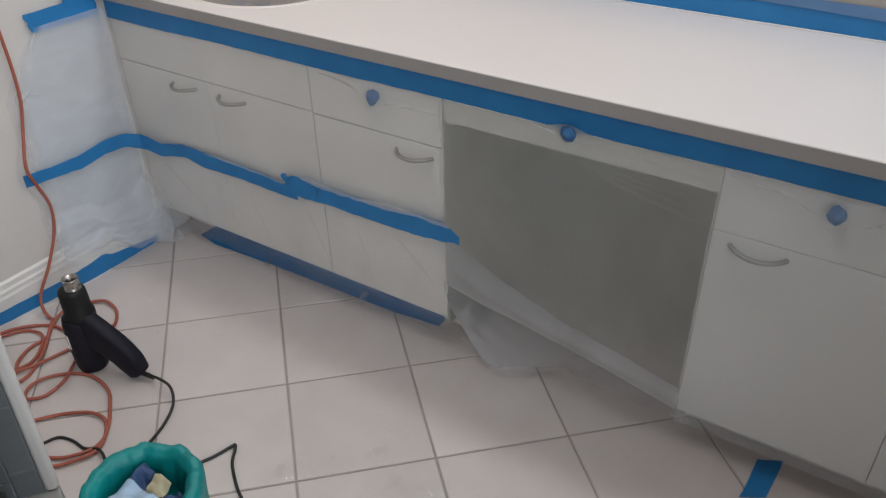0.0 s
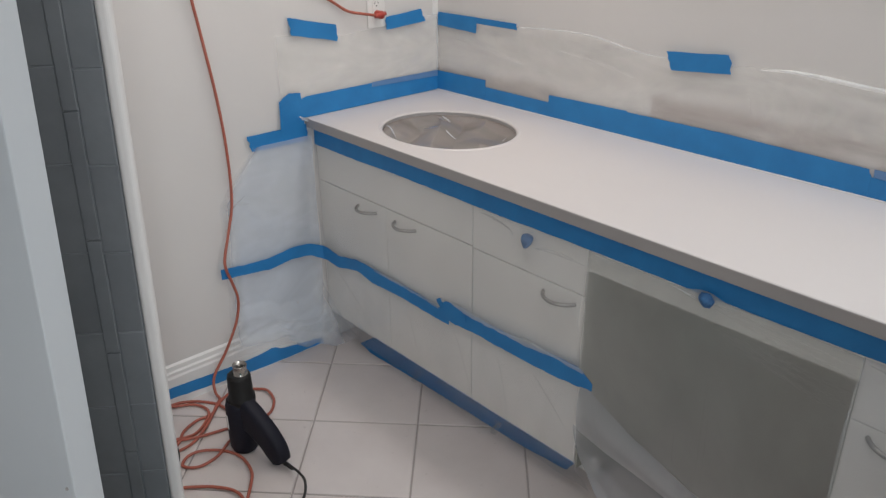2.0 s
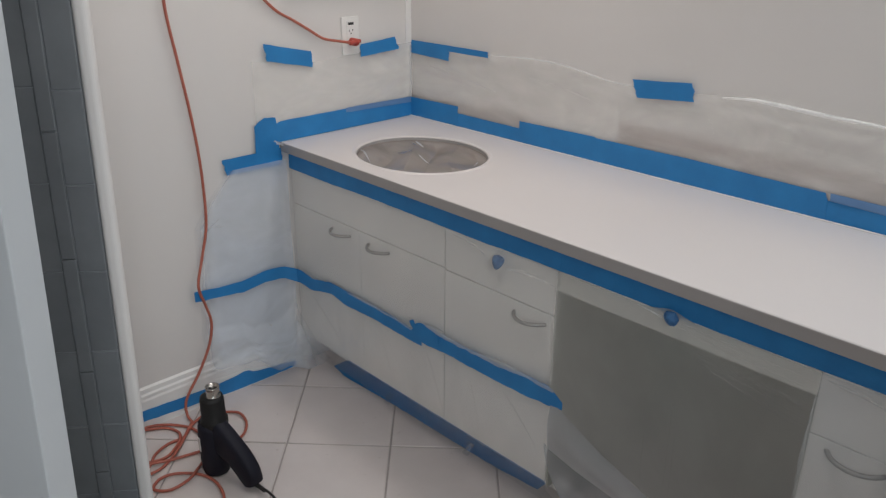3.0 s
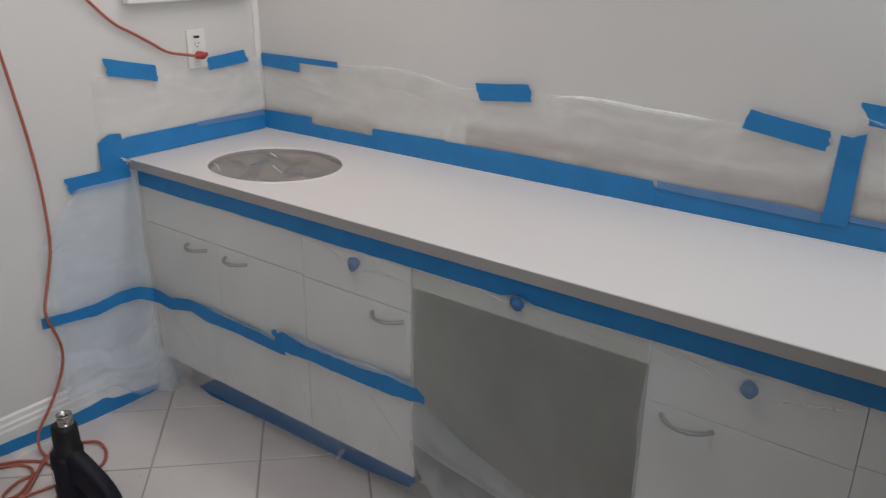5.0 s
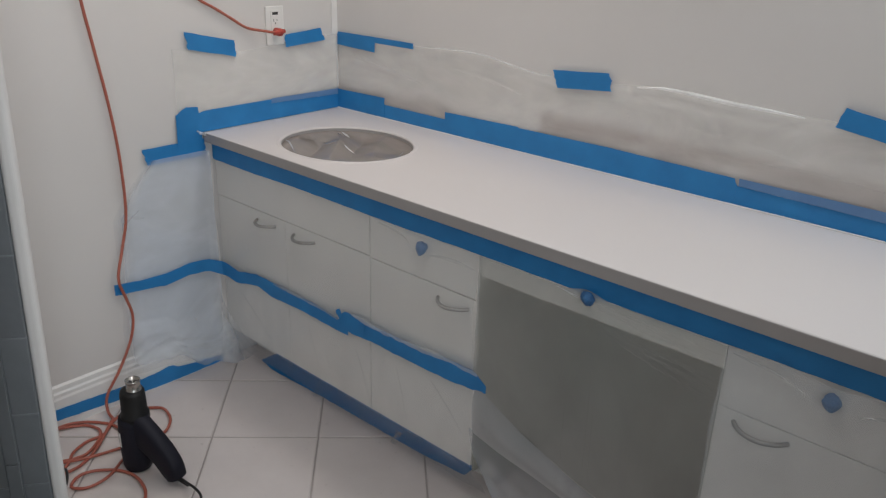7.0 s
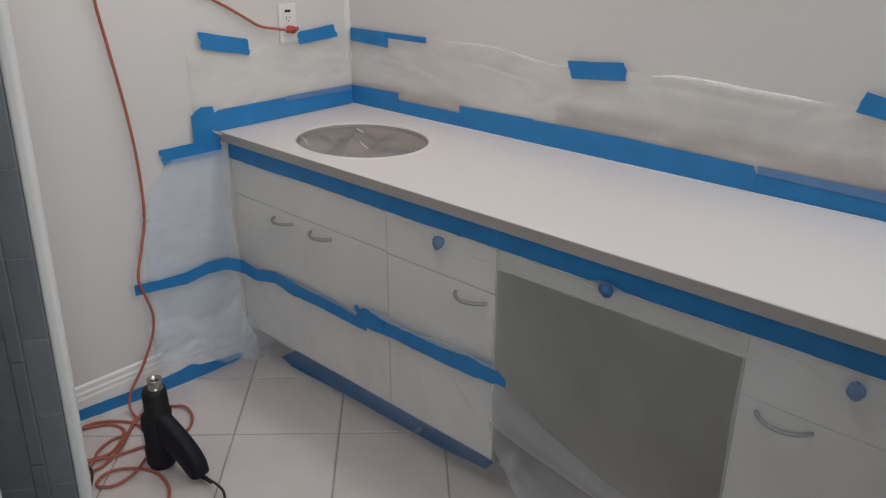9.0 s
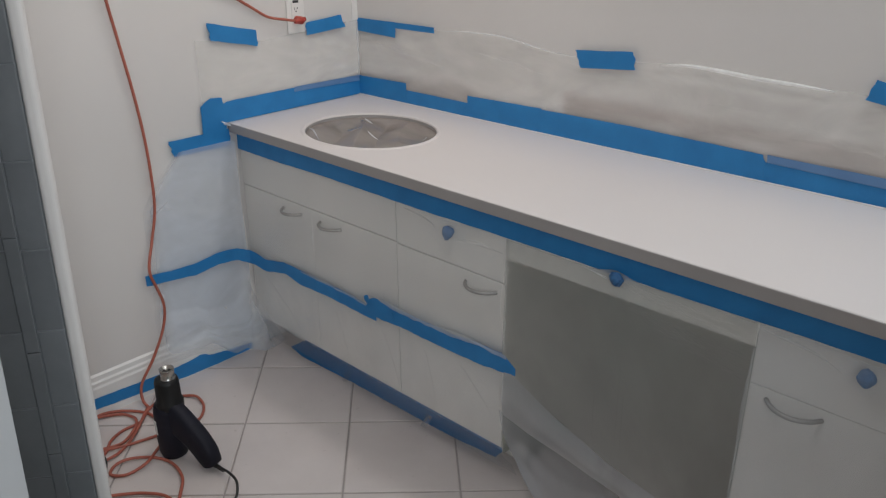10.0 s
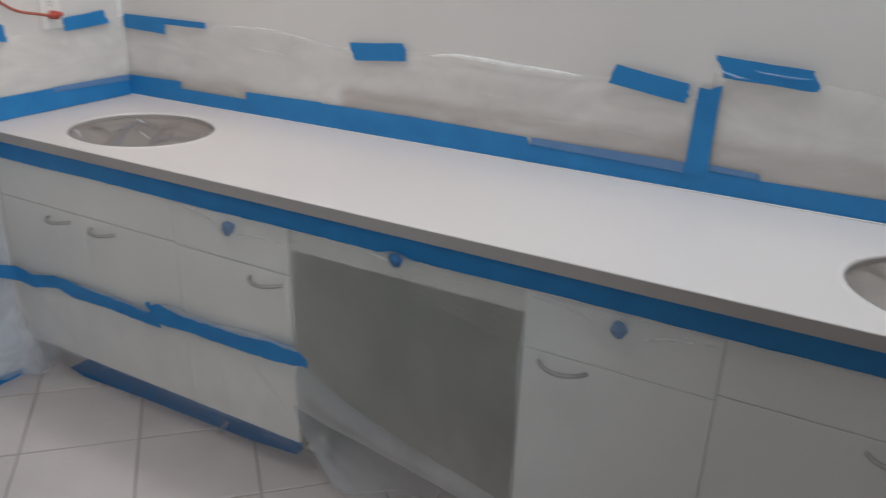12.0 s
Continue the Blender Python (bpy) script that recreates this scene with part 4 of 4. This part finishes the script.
def wall_film_long(u, v):
    x = 0.012 + 1.865 * u
    top = along_table([(0.0, 1.045), (0.30, 1.047), (0.45, 1.060), (0.60, 1.064), (0.72, 1.055), (0.80, 1.038), (0.92, 1.034), (1.10, 1.040), (1.20, 1.052), (1.26, 1.055), (1.40, 1.046), (1.62, 1.040), (1.75, 1.030), (1.88, 1.010)], x)[0]
    z = 0.842 + (top - 0.842) * v
    curl = 0.010 * max(0.0, v - 0.86) / 0.14 * (1.0 if 1.15 < x < 1.60 else 0.25)
    return (x, -0.0052 - 0.0028 * wob(x * 6, z * 9, 43.0) - 0.0012 * wob(x * 21, z * 21, 44.0) - curl, z)


along_wall = film_sheet(wall_film_long, 170, 26, FILM_WALL, "milky masking film taped along the wall above the counter")


# Rolled hem whose dense white film paints the highlight along it.
hem = [(1.17, -0.017, 1.043), (1.24, -0.020, 1.051), (1.32, -0.021, 1.049), (1.42, -0.021, 1.043), (1.52, -0.019, 1.040), (1.585, -0.015, 1.036)]
part("hem", tube(hem, 0.0050, 8, 6, lambda t: 0.30 + 0.70 * math.sin(math.pi * t)), FILM_HEM, along_wall, "curled upper hem, its highlight painted in milky film", True)
thin_hem = [(0.40, -0.011, 1.054), (0.50, -0.012, 1.061), (0.60, -0.013, 1.063), (0.68, -0.013, 1.059), (0.76, -0.013, 1.047), (0.84, -0.012, 1.036), (0.90, -0.011, 1.034)]
part("hem", tube(thin_hem, 0.0022, 8, 6, lambda t: 0.30 + 0.70 * math.sin(math.pi * t)), FILM_FOLD, along_wall, "curled upper hem, its highlight painted in milky film", True)


def wall_crease(x0, z0, x1, z1, width):
    def fn(u, v):
        x, z = x0 + (x1 - x0) * u, z0 + (z1 - z0) * u + 0.006 * math.sin(math.pi * u)
        return (x, -0.0100 - 0.0016 * math.sin(math.pi * v), z + (v - 0.5) * width * math.sin(math.pi * min(1, 0.08 + 0.9 * u)))
    part("crease", sheet(fn, 20, 3), FILM_PLEAT, along_wall, smooth=True)


for x0, z0, x1, z1, wide in ((0.10, 0.985, 0.42, 0.940, 0.016), (0.55, 1.005, 0.82, 0.965, 0.012), (1.14, 0.985, 1.16, 0.935, 0.010), (1.30, 0.965, 1.62, 0.930, 0.014), (1.50, 0.915, 1.80, 0.905, 0.010)):
    wall_crease(x0, z0, x1, z1, wide)


def wall_film_end(u, v):
    x = 1.885 + (LENGTH - 0.006 - 1.885) * u
    top = along_table([(1.88, 1.085), (2.1, 1.075), (2.3, 1.055), (2.84, 1.05)], x)[0]
    z = 0.845 + (top - 0.845) * v
    return (x, -0.0056 - 0.0026 * wob(x * 6, z * 9, 47.0), z)


along_end = film_sheet(wall_film_end, 80, 22, FILM_WALL, "second milky masking sheet taped along the wall")

# Film tube added for the pale line down the wall corner.
part("hem", tube([(0.0105, -0.0135, 0.872), (0.0115, -0.0125, 0.93), (0.0100, -0.0135, 0.99), (0.0105, -0.0125, 1.048)], 0.0030, 7, 5), FILM_FOLD, along_wall, "thin film tube added for the pale line in the corner", True)


# Two pale ribbons paint the fold highlights of the short tape.
for x0, z0, x1, z1, wide in ((1.965, 1.090, 2.088, 1.084, 0.006), (1.896, 1.084, 1.960, 1.071, 0.006)):
    def fold_highlight(u, v):
        w = math.sin(math.pi * min(1.0, u * 0.9 + 0.1)) ** 0.7
        return (x0 + (x1 - x0) * u, -0.0140 - 0.0025 * math.sin(math.pi * v), z0 + (z1 - z0) * u + (v - 0.5) * wide * w - 0.004 * math.sin(math.pi * u))

    part("hem", sheet(fold_highlight, 16, 5), FILM_CREASE, along_end, "pale ribbon painting a fold highlight on the tape", True)


def corner_curl(u, v):
    a, b = u - 0.5, v - 0.5
    return (0.016 + 0.020 * a, -0.566 + 0.030 * b, 0.800 + 0.010 * math.sin(u * 3) + 0.005 * wob(a * 4, b * 4, 61.0) - 0.012 * v)


tagged(part("film_scrap", sheet(corner_curl, 8, 8), FILM_FOLD, smooth=True), "curled scrap of film at the counter's corner", "plastic film")


def floor_film(cx, cy, wide, deep, turn, seed, high):
    """A thin sheet of film lying on the tiles with a few raised folds."""
    def fn(u, v):
        a, b = (u - 0.5) * wide, (v - 0.5) * deep
        a, b = a + 0.03 * wob(a * 9, b * 9, seed), b + 0.03 * wob(a * 9, b * 9, seed + 1)
        ridge = max(0.0, 0.16 - abs(wob(a * 7, b * 7, seed + 2))) / 0.16
        edge = min(1.0, 6 * min(u, 1 - u, v, 1 - v))
        x, y = cx + a * math.cos(turn) - b * math.sin(turn), cy + a * math.sin(turn) + b * math.cos(turn)
        return (x, y, 0.0022 + high * ridge ** 2 * edge + 0.0008 * abs(wob(a * 40, b * 40, seed)))
    ob = tagged(part("film_scrap", sheet(fn, 54, 40), FILM_FLOOR, smooth=True), "crumpled clear masking film lying on the floor tiles", "plastic film", "floor film")
    gauge(ob, lambda u, v: (math.sin(math.pi * u) * math.sin(math.pi * v)) ** 0.8 * (0.4 + 0.9 * max(0.0, wob(u * 5, v * 4, seed))), 54, 40)


floor_film(1.255, -0.950, 0.20, 0.11, 0.5, 51.0, 0.016)
floor_film(1.140, -0.895, 0.09, 0.05, 0.7, 57.0, 0.010)
floor_film(0.990, -1.050, 0.16, 0.07, 0.9, 63.0, 0.006)

# ---- outlet ----
outlet = thing("wall_outlet", "white double wall outlet with a plug in its lower socket", "outlet")
OY, OZ = -0.264, 1.098
part("cover_plate", box(0.0005, 0.0065, OY - 0.0345, OY + 0.0345, OZ - 0.060, OZ + 0.060, 0.0025), PLATE, outlet)
part("socket_block", box(0.006, 0.0085, OY - 0.0165, OY + 0.0165, OZ - 0.034, OZ + 0.048, 0.001), PLATE, outlet)
part("port", box(0.008, 0.0092, OY - 0.011, OY + 0.011, OZ + 0.034, OZ + 0.042), DARK, outlet, "dark charging port")
for zc in (OZ + 0.017, OZ - 0.018):
    for dy, h in ((-0.0062, 0.0075), (0.0062, 0.0062)):
        part("slot", box(0.008, 0.0091, OY + dy - 0.001, OY + dy + 0.001, zc - h / 2, zc + h / 2), DARK, outlet)
    part("slot", box(0.008, 0.0091, OY - 0.002, OY + 0.002, zc - 0.011, zc - 0.0072), DARK, outlet)

# ---- orange extension cord ----
cord = thing("extension_cord", "plugged-in orange extension cord coiled on the floor by the wall", "cord")
R = 0.0043
wall_run = [(0.034, -0.276, 1.079), (0.026, -0.324, 1.088), (0.012, -0.376, 1.100), (0.010, -0.428, 1.131), (0.010, -0.482, 1.163), (0.010, -0.542, 1.197), (0.012, -0.610, 1.262), (0.016, -0.690, 1.345), (0.020, -0.775, 1.400), (0.018, -0.840, 1.365), (0.014, -0.875, 1.280), (0.012, -0.879, 1.215), (0.012, -0.862, 1.080), (0.012, -0.841, 0.912), (0.014, -0.832, 0.760), (0.014, -0.836, 0.602), (0.018, -0.864, 0.500), (0.032, -0.893, 0.420), (0.026, -0.876, 0.350), (0.024, -0.862, 0.285), (0.026, -0.877, 0.215), (0.030, -0.925, 0.130), (0.034, -0.978, 0.060), (0.052, -0.992, 0.018), (0.085, -0.992, R)]
part("cable", tube(wall_run, R, 10, 6), ORANGE, cord, smooth=True)


def on_floor(pairs, lift=0.0, seed=0.0):
    return [(x, y, R + lift * (0.5 + 0.5 * math.sin(i * 1.7 + seed))) for i, (x, y) in enumerate(pairs)]


coil_one = [(0.085, -0.992), (0.110, -1.016), (0.167, -1.072), (0.213, -1.130), (0.237, -1.182), (0.225, -1.250), (0.150, -1.275), (0.060, -1.215), (0.022, -1.125), (0.043, -1.064), (0.090, -1.018), (0.135, -1.006), (0.185, -1.010), (0.235, -1.025), (0.272, -1.052), (0.303, -1.086), (0.334, -1.134), (0.333, -1.187), (0.300, -1.217), (0.277, -1.190), (0.282, -1.148), (0.320, -1.100), (0.380, -1.080), (0.455, -1.092), (0.506, -1.126), (0.558, -1.174), (0.593, -1.227), (0.582, -1.271), (0.543, -1.315), (0.460, -1.345), (0.385, -1.318), (0.382, -1.268), (0.412, -1.215), (0.446, -1.184), (0.490, -1.162), (0.532, -1.160), (0.570, -1.190), (0.583, -1.225), (0.570, -1.262), (0.525, -1.298), (0.420, -1.330), (0.300, -1.335)]
coil_two = [(0.020, -1.140), (0.052, -1.072), (0.090, -1.050), (0.127, -1.053), (0.160, -1.076), (0.190, -1.124), (0.185, -1.172), (0.160, -1.235), (0.210, -1.285), (0.235, -1.235), (0.200, -1.181), (0.166, -1.150), (0.139, -1.100), (0.137, -1.048), (0.104, -1.004), (0.082, -0.953), (0.090, -0.910), (0.114, -0.882), (0.150, -0.864), (0.205, -0.874), (0.245, -0.908), (0.260, -0.945), (0.258, -0.990), (0.240, -1.030), (0.224, -1.080), (0.216, -1.130), (0.194, -1.180), (0.150, -1.245), (0.060, -1.300)]
part("cable", tube(on_floor(coil_one, 0.006), R, 10, 7), ORANGE, cord, smooth=True)
part("cable", tube(on_floor(coil_two, 0.006, 2.0), R, 10, 7), ORANGE, cord, smooth=True)
plug = bmesh.new()
tube([(0.0095, OY, OZ - 0.018), (0.016, OY, OZ - 0.018), (0.030, OY, OZ - 0.018), (0.036, OY - 0.002, OZ - 0.018)], 0.0125, 14, 3, lambda t: 1.0 if t < 0.85 else 0.8, plug)
tube([(0.026, OY + 0.020, OZ - 0.016), (0.028, OY + 0.008, OZ - 0.017), (0.032, OY - 0.012, OZ - 0.018), (0.033, OY - 0.026, OZ - 0.019)], 0.0068, 12, 3, None, plug)
part("plug", plug, PLUG, cord, "moulded orange plug", True)

# ---- heat gun ----
gun = thing("heat_gun", "black heat gun standing on its end with the steel nozzle up", "heat gun")
GX, GY = 0.338, -1.046


def placed(bm, x, y, z, tilt=0.0, turn=0.0):
    m = Matrix.Translation((x, y, z)) @ Matrix.Rotation(turn, 4, "Z") @ Matrix.Rotation(tilt, 4, "Y")
    bmesh.ops.transform(bm, matrix=m, verts=bm.verts)
    return bm


def cap(bm):
    bmesh.ops.holes_fill(bm, edges=[e for e in bm.edges if e.is_boundary], sides=0)
    return bm


part("motor_housing", placed(cap(lathe([(0.030, 0.0), (0.035, 0.004), (0.0395, 0.018), (0.041, 0.06), (0.041, 0.120), (0.0395, 0.150), (0.036, 0.166)], 30)), GX, GY, 0.0), NAVY, gun, smooth=True)
part("barrel", placed(cap(lathe([(0.0375, 0.160), (0.0375, 0.176), (0.0335, 0.182), (0.0325, 0.236), (0.030, 0.246), (0.024, 0.249)], 30)), GX + 0.005, GY + 0.006, 0.0), BLACK, gun, smooth=True)
part("nozzle", placed(lathe([(0.0205, 0.246), (0.0205, 0.250), (0.0185, 0.252), (0.0185, 0.272), (0.0195, 0.2735), (0.0195, 0.277), (0.0165, 0.277), (0.0160, 0.255), (0.004, 0.252), (0.0005, 0.252)], 30), GX + 0.009, GY + 0.010, 0.0), STEEL, gun, "bare steel nozzle", True)
tip = bmesh.new()
for k in range(4):
    a = k * math.pi / 4
    box(-0.0155, 0.0155, -0.0008, 0.0008, 0.258, 0.268, bm=tip)
    bmesh.ops.rotate(tip, verts=tip.verts[-8:], cent=(0, 0, 0), matrix=Matrix.Rotation(a, 3, "Z"))
part("heater_fins", placed(tip, GX + 0.009, GY + 0.010, 0.0), DARK, gun)


def grip():
    path = smooth_line([(0.346, -1.044, 0.140), (0.374, -1.038, 0.126), (0.408, -1.030, 0.104), (0.437, -1.023, 0.082), (0.460, -1.018, 0.058), (0.474, -1.015, 0.036), (0.480, -1.013, 0.020)], 5)
    bm = bmesh.new()
    rings = []
    side = Vector((-0.24, 0.97, 0.0)).normalized()
    for i, p in enumerate(path):
        t = i / (len(path) - 1)
        d = (path[min(i + 1, len(path) - 1)] - path[max(i - 1, 0)]).normalized()
        b = d.cross(side)
        wide, deep = 0.0255 - 0.002 * t, 0.050 - 0.016 * min(1, t * 1.4) + 0.002 * t - 0.016 * max(0, t - 0.72) / 0.28
        ring = []
        for k in range(18):
            a = k * 2 * math.pi / 18
            c, s = math.cos(a), math.sin(a)
            c, s = math.copysign(abs(c) ** 0.6, c), math.copysign(abs(s) ** 0.6, s)
            ring.append(bm.verts.new(p + side * c * wide + b * s * deep))
        rings.append(ring)
    for r0, r1 in zip(rings, rings[1:]):
        for k in range(18):
            bm.faces.new((r0[k], r0[(k + 1) % 18], r1[(k + 1) % 18], r1[k]))
    bm.faces.new(rings[0])
    bm.faces.new(rings[-1][::-1])
    for v in bm.verts:
        v.co.z = max(v.co.z, 0.0015)
    return bm


part("handle", grip(), NAVY, gun, "dark blue-black pistol grip", True)
part("trigger", box(0.372, 0.386, -1.044, -1.030, 0.078, 0.098, 0.003), BLACK, gun)
part("label_plate", placed(box(-0.0008, 0.0008, -0.006, 0.006, -0.022, 0.022, 0.0004), GX - 0.004, GY - 0.0412, 0.105, 0, math.pi / 2), PLATE, gun, "small worn pale label")
part("cord_sleeve", tube([(0.478, -1.013, 0.018), (0.505, -1.009, 0.018), (0.526, -1.007, 0.017)], 0.0062, 10, 3, lambda t: 1.15 - 0.3 * t), BLACK_CORD, gun, smooth=True)
RB = 0.0036
gun_cord = [(0.512, -1.009, 0.020), (0.556, -1.010, 0.030), (0.602, -1.016, 0.030), (0.636, -1.042, 0.014), (0.660, -1.095, RB), (0.680, -1.165, RB), (0.705, -1.225, RB), (0.690, -1.262, RB), (0.640, -1.240, 0.010), (0.600, -1.228, 0.012), (0.560, -1.240, RB), (0.518, -1.240, RB), (0.480, -1.252, RB), (0.462, -1.290, RB), (0.430, -1.335, RB), (0.365, -1.300, 0.010), (0.322, -1.240, 0.030), (0.272, -1.214, 0.045), (0.225, -1.236, 0.022), (0.190, -1.290, RB)]
part("power_cord", tube(gun_cord, RB, 9, 7), BLACK_CORD, gun, smooth=True)
far_cord = [(0.705, -1.225, RB), (0.760, -1.200, RB), (0.807, -1.145, RB), (0.832, -1.102, RB), (0.848, -1.056, 0.006), (0.853, -1.051, 0.007), (0.860, -1.058, 0.006), (0.878, -1.085, RB), (0.902, -1.106, RB), (0.950, -1.138, RB), (1.010, -1.165, RB), (1.10, -1.20, RB)]
part("power_cord", tube(far_cord, RB, 9, 7), BLACK_CORD, gun, smooth=True)

# ---- waste bin ----
BX, BY = 1.012, -1.364
SLIM = 0.845
bin_thing = thing("waste_bin", "small waste bin lined with a teal plastic bag", "waste bin", at=(BX, BY, 0))
part("pail", (lathe([(0.106, 0.272), (0.108, 0.278), (0.110, 0.272), (0.086, 0.004), (0.082, 0.002), (0.0006, 0.002), (0.0004, 0.006), (0.080, 0.006), (0.104, 0.272)], 40, SLIM, SLIM)), BIN, bin_thing, smooth=True)


def liner(u, v):
    a = u * 2 * math.pi
    prof = [(0.112, 0.110), (0.118, 0.20), (0.124, 0.265), (0.125, 0.286), (0.118, 0.299), (0.104, 0.300), (0.090, 0.288), (0.084, 0.255), (0.078, 0.205), (0.01, 0.195)]
    q = v * (len(prof) - 1)
    i = min(int(q), len(prof) - 2)
    r = prof[i][0] + (prof[i + 1][0] - prof[i][0]) * (q - i)
    z = prof[i][1] + (prof[i + 1][1] - prof[i][1]) * (q - i)
    ca, sa = math.cos(a), math.sin(a)
    fold = 0.0050 * wob(ca * 4, sa * 4, z * 5) + 0.0014 * wob(ca * 13, sa * 13, z * 10 + 3)
    r *= SLIM
    return ((r + fold) * ca, (r + fold) * sa, z + 0.006 * wob(ca * 5, sa * 5, 9.0) * (1 if 0.2 < v < 0.7 else 0.3))


part("bag", sheet(liner, 96, 27), TEAL, bin_thing, "teal plastic liner folded over the rim", True)


def crumple(name, cx, cy, cz, w, d, h, seed, material, label, parent):
    def fn(u, v):
        a, b = (u - 0.5) * w, (v - 0.5) * d
        return (cx + a, cy + b, cz + h * wob(a * 24, b * 24, seed) + h * 0.7 * wob(a * 55, b * 55, seed + 3) - 0.3 * (a * a + b * b))
    return part(name, sheet(fn, 18, 18), material, parent, label)


WAD = surface("crumpled_tape_wad", (0.05, 0.10, 0.22), (0.02, 0.045, 0.12), 0.6, scale=30, fine=200, bump=0.5)
RED = surface("red_scrap", (0.45, 0.05, 0.05), (0.38, 0.04, 0.04), 0.5, scale=20, fine=160)
STAINED = surface("yellowed_paper", (0.60, 0.56, 0.40), (0.45, 0.38, 0.22), 0.9, scale=40, fine=160, bump=0.5)
crumple("paper", 0.018, -0.030, 0.286, 0.116, 0.074, 0.012, 3.0, PAPER_BLUE, "crumpled pale blue paper", bin_thing)
crumple("tape_wad", -0.030, 0.016, 0.272, 0.044, 0.060, 0.030, 7.0, WAD, "wad of used blue tape", bin_thing)
crumple("tape_wad", 0.050, 0.022, 0.268, 0.034, 0.050, 0.030, 15.0, WAD, "wad of used blue tape", bin_thing)
crumple("tissue", 0.008, 0.026, 0.276, 0.036, 0.034, 0.022, 11.0, STAINED, "crumpled yellowed tissue", bin_thing)
crumple("scrap", 0.046, 0.002, 0.288, 0.018, 0.020, 0.012, 19.0, DARK, "black scrap", bin_thing)
crumple("scrap", 0.056, -0.018, 0.288, 0.018, 0.014, 0.010, 23.0, RED, "red scrap", bin_thing)

# ---- vacuum hose in the shower ----
hose = thing("vacuum_hose", "black ribbed vacuum hose end lying in the shower", "hose")


def ribs(t):
    return 1.0 + 0.10 * math.sin(t * 150)


part("hose", tube([(0.560, -1.70, 0.06), (0.585, -1.62, 0.17), (0.625, -1.545, 0.215), (0.672, -1.500, 0.200), (0.705, -1.492, 0.140), (0.715, -1.500, 0.07), (0.70, -1.53, 0.045)], 0.030, 16, 14, ribs), HOSE, hose, smooth=True)

# ---- framed panel and hook on the side wall ----
panel = thing("wall_panel", "white-framed panel hanging on the side wall above the outlet", "picture frame")
PY0, PY1, PZ0, PZ1 = -0.500, -0.066, 1.247, 1.760
part("frame_rail", box(0.001, 0.030, PY0, PY1, PZ0, PZ0 + 0.040, 0.003), TRIM, panel)
part("frame_rail", box(0.001, 0.030, PY0, PY1, PZ1 - 0.040, PZ1, 0.003), TRIM, panel)
part("frame_stile", box(0.001, 0.030, PY0, PY0 + 0.040, PZ0 + 0.0405, PZ1 - 0.0405, 0.003), TRIM, panel)
part("frame_stile", box(0.001, 0.030, PY1 - 0.040, PY1, PZ0 + 0.0405, PZ1 - 0.0405, 0.003), TRIM, panel)
part("panel_face", box(0.001, 0.018, PY0 + 0.0405, PY1 - 0.0405, PZ0 + 0.0405, PZ1 - 0.0405), PLATE, panel)
hook = thing("wall_hook", "small nickel wall hook that the orange cord hangs from", "hook")
part("back_plate", box(0.0005, 0.006, -0.800, -0.755, 1.360, 1.420, 0.003), NICKEL, hook)
part("arm", tube([(0.005, -0.777, 1.385), (0.030, -0.777, 1.382), (0.042, -0.777, 1.390), (0.046, -0.777, 1.412)], 0.005, 10, 5), NICKEL, hook, smooth=True)
# Narrow strip, whiter than the wall paint, beside the corner.
structure("corner_strip", box(0.0005, 0.0030, -0.026, -0.0005, 0.872, HIGH - 0.003, 0.0008), TRIM, "narrow white strip down the corner of the walls", "trim")

# ---- floor tiles, last ----
AX, AY = 0.2230, 0.2160
OX, OYF = 0.590, -0.618


def clip(poly, axis, limit, keep_greater):
    out = []
    for i, p in enumerate(poly):
        q = poly[(i + 1) % len(poly)]
        inp = (p[axis] > limit) == keep_greater
        inq = (q[axis] > limit) == keep_greater
        if inp:
            out.append(p)
        if inp != inq:
            t = (limit - p[axis]) / (q[axis] - p[axis])
            out.append((p[0] + (q[0] - p[0]) * t, p[1] + (q[1] - p[1]) * t))
    return out


def tile_mesh(poly, top):
    bm = bmesh.new()
    n = len(poly)
    cx, cy = sum(p[0] for p in poly) / n, sum(p[1] for p in poly) / n
    rings = []
    for inset, z in ((0.0, -0.0045), (0.0, -0.0012), (0.0018, 0.0)):
        ring = []
        for x, y in poly:
            d = math.hypot(x - cx, y - cy)
            k = max(0.0, 1 - inset * 1.4 / d)
            ring.append(bm.verts.new((cx + (x - cx) * k, cy + (y - cy) * k, z + top)))
        rings.append(ring)
    for a, b in zip(rings, rings[1:]):
        for k in range(n):
            bm.faces.new((a[k], a[(k + 1) % n], b[(k + 1) % n], b[k]))
    bm.faces.new(rings[-1])
    return bm


GAP = 0.0029
for i in range(-16, 17):
    for j in range(-16, 17):
        if (i + j) % 2 == 0:
            continue
        cx, cy = OX + i * AX, OYF + j * AY
        s = 1 - GAP * 1.41 / 0.31 / 0.72
        poly = [(cx + AX * s, cy), (cx, cy + AY * s), (cx - AX * s, cy), (cx, cy - AY * s)]
        for axis, limit, greater in ((0, 0.004, True), (0, LENGTH - 0.004, False), (1, SOUTH + 0.004, True), (1, -0.004, False)):
            poly = clip(poly, axis, limit, greater)
            if len(poly) < 3:
                break
        if len(poly) < 3:
            continue
        area2 = abs(sum(p[0] * q[1] - q[0] * p[1] for p, q in zip(poly, poly[1:] + poly[:1])))
        if area2 < 0.002:
            continue
        part("tile", tile_mesh(poly, -0.0002 * ((i * 7 + j * 3) % 3)), TILE, floor)
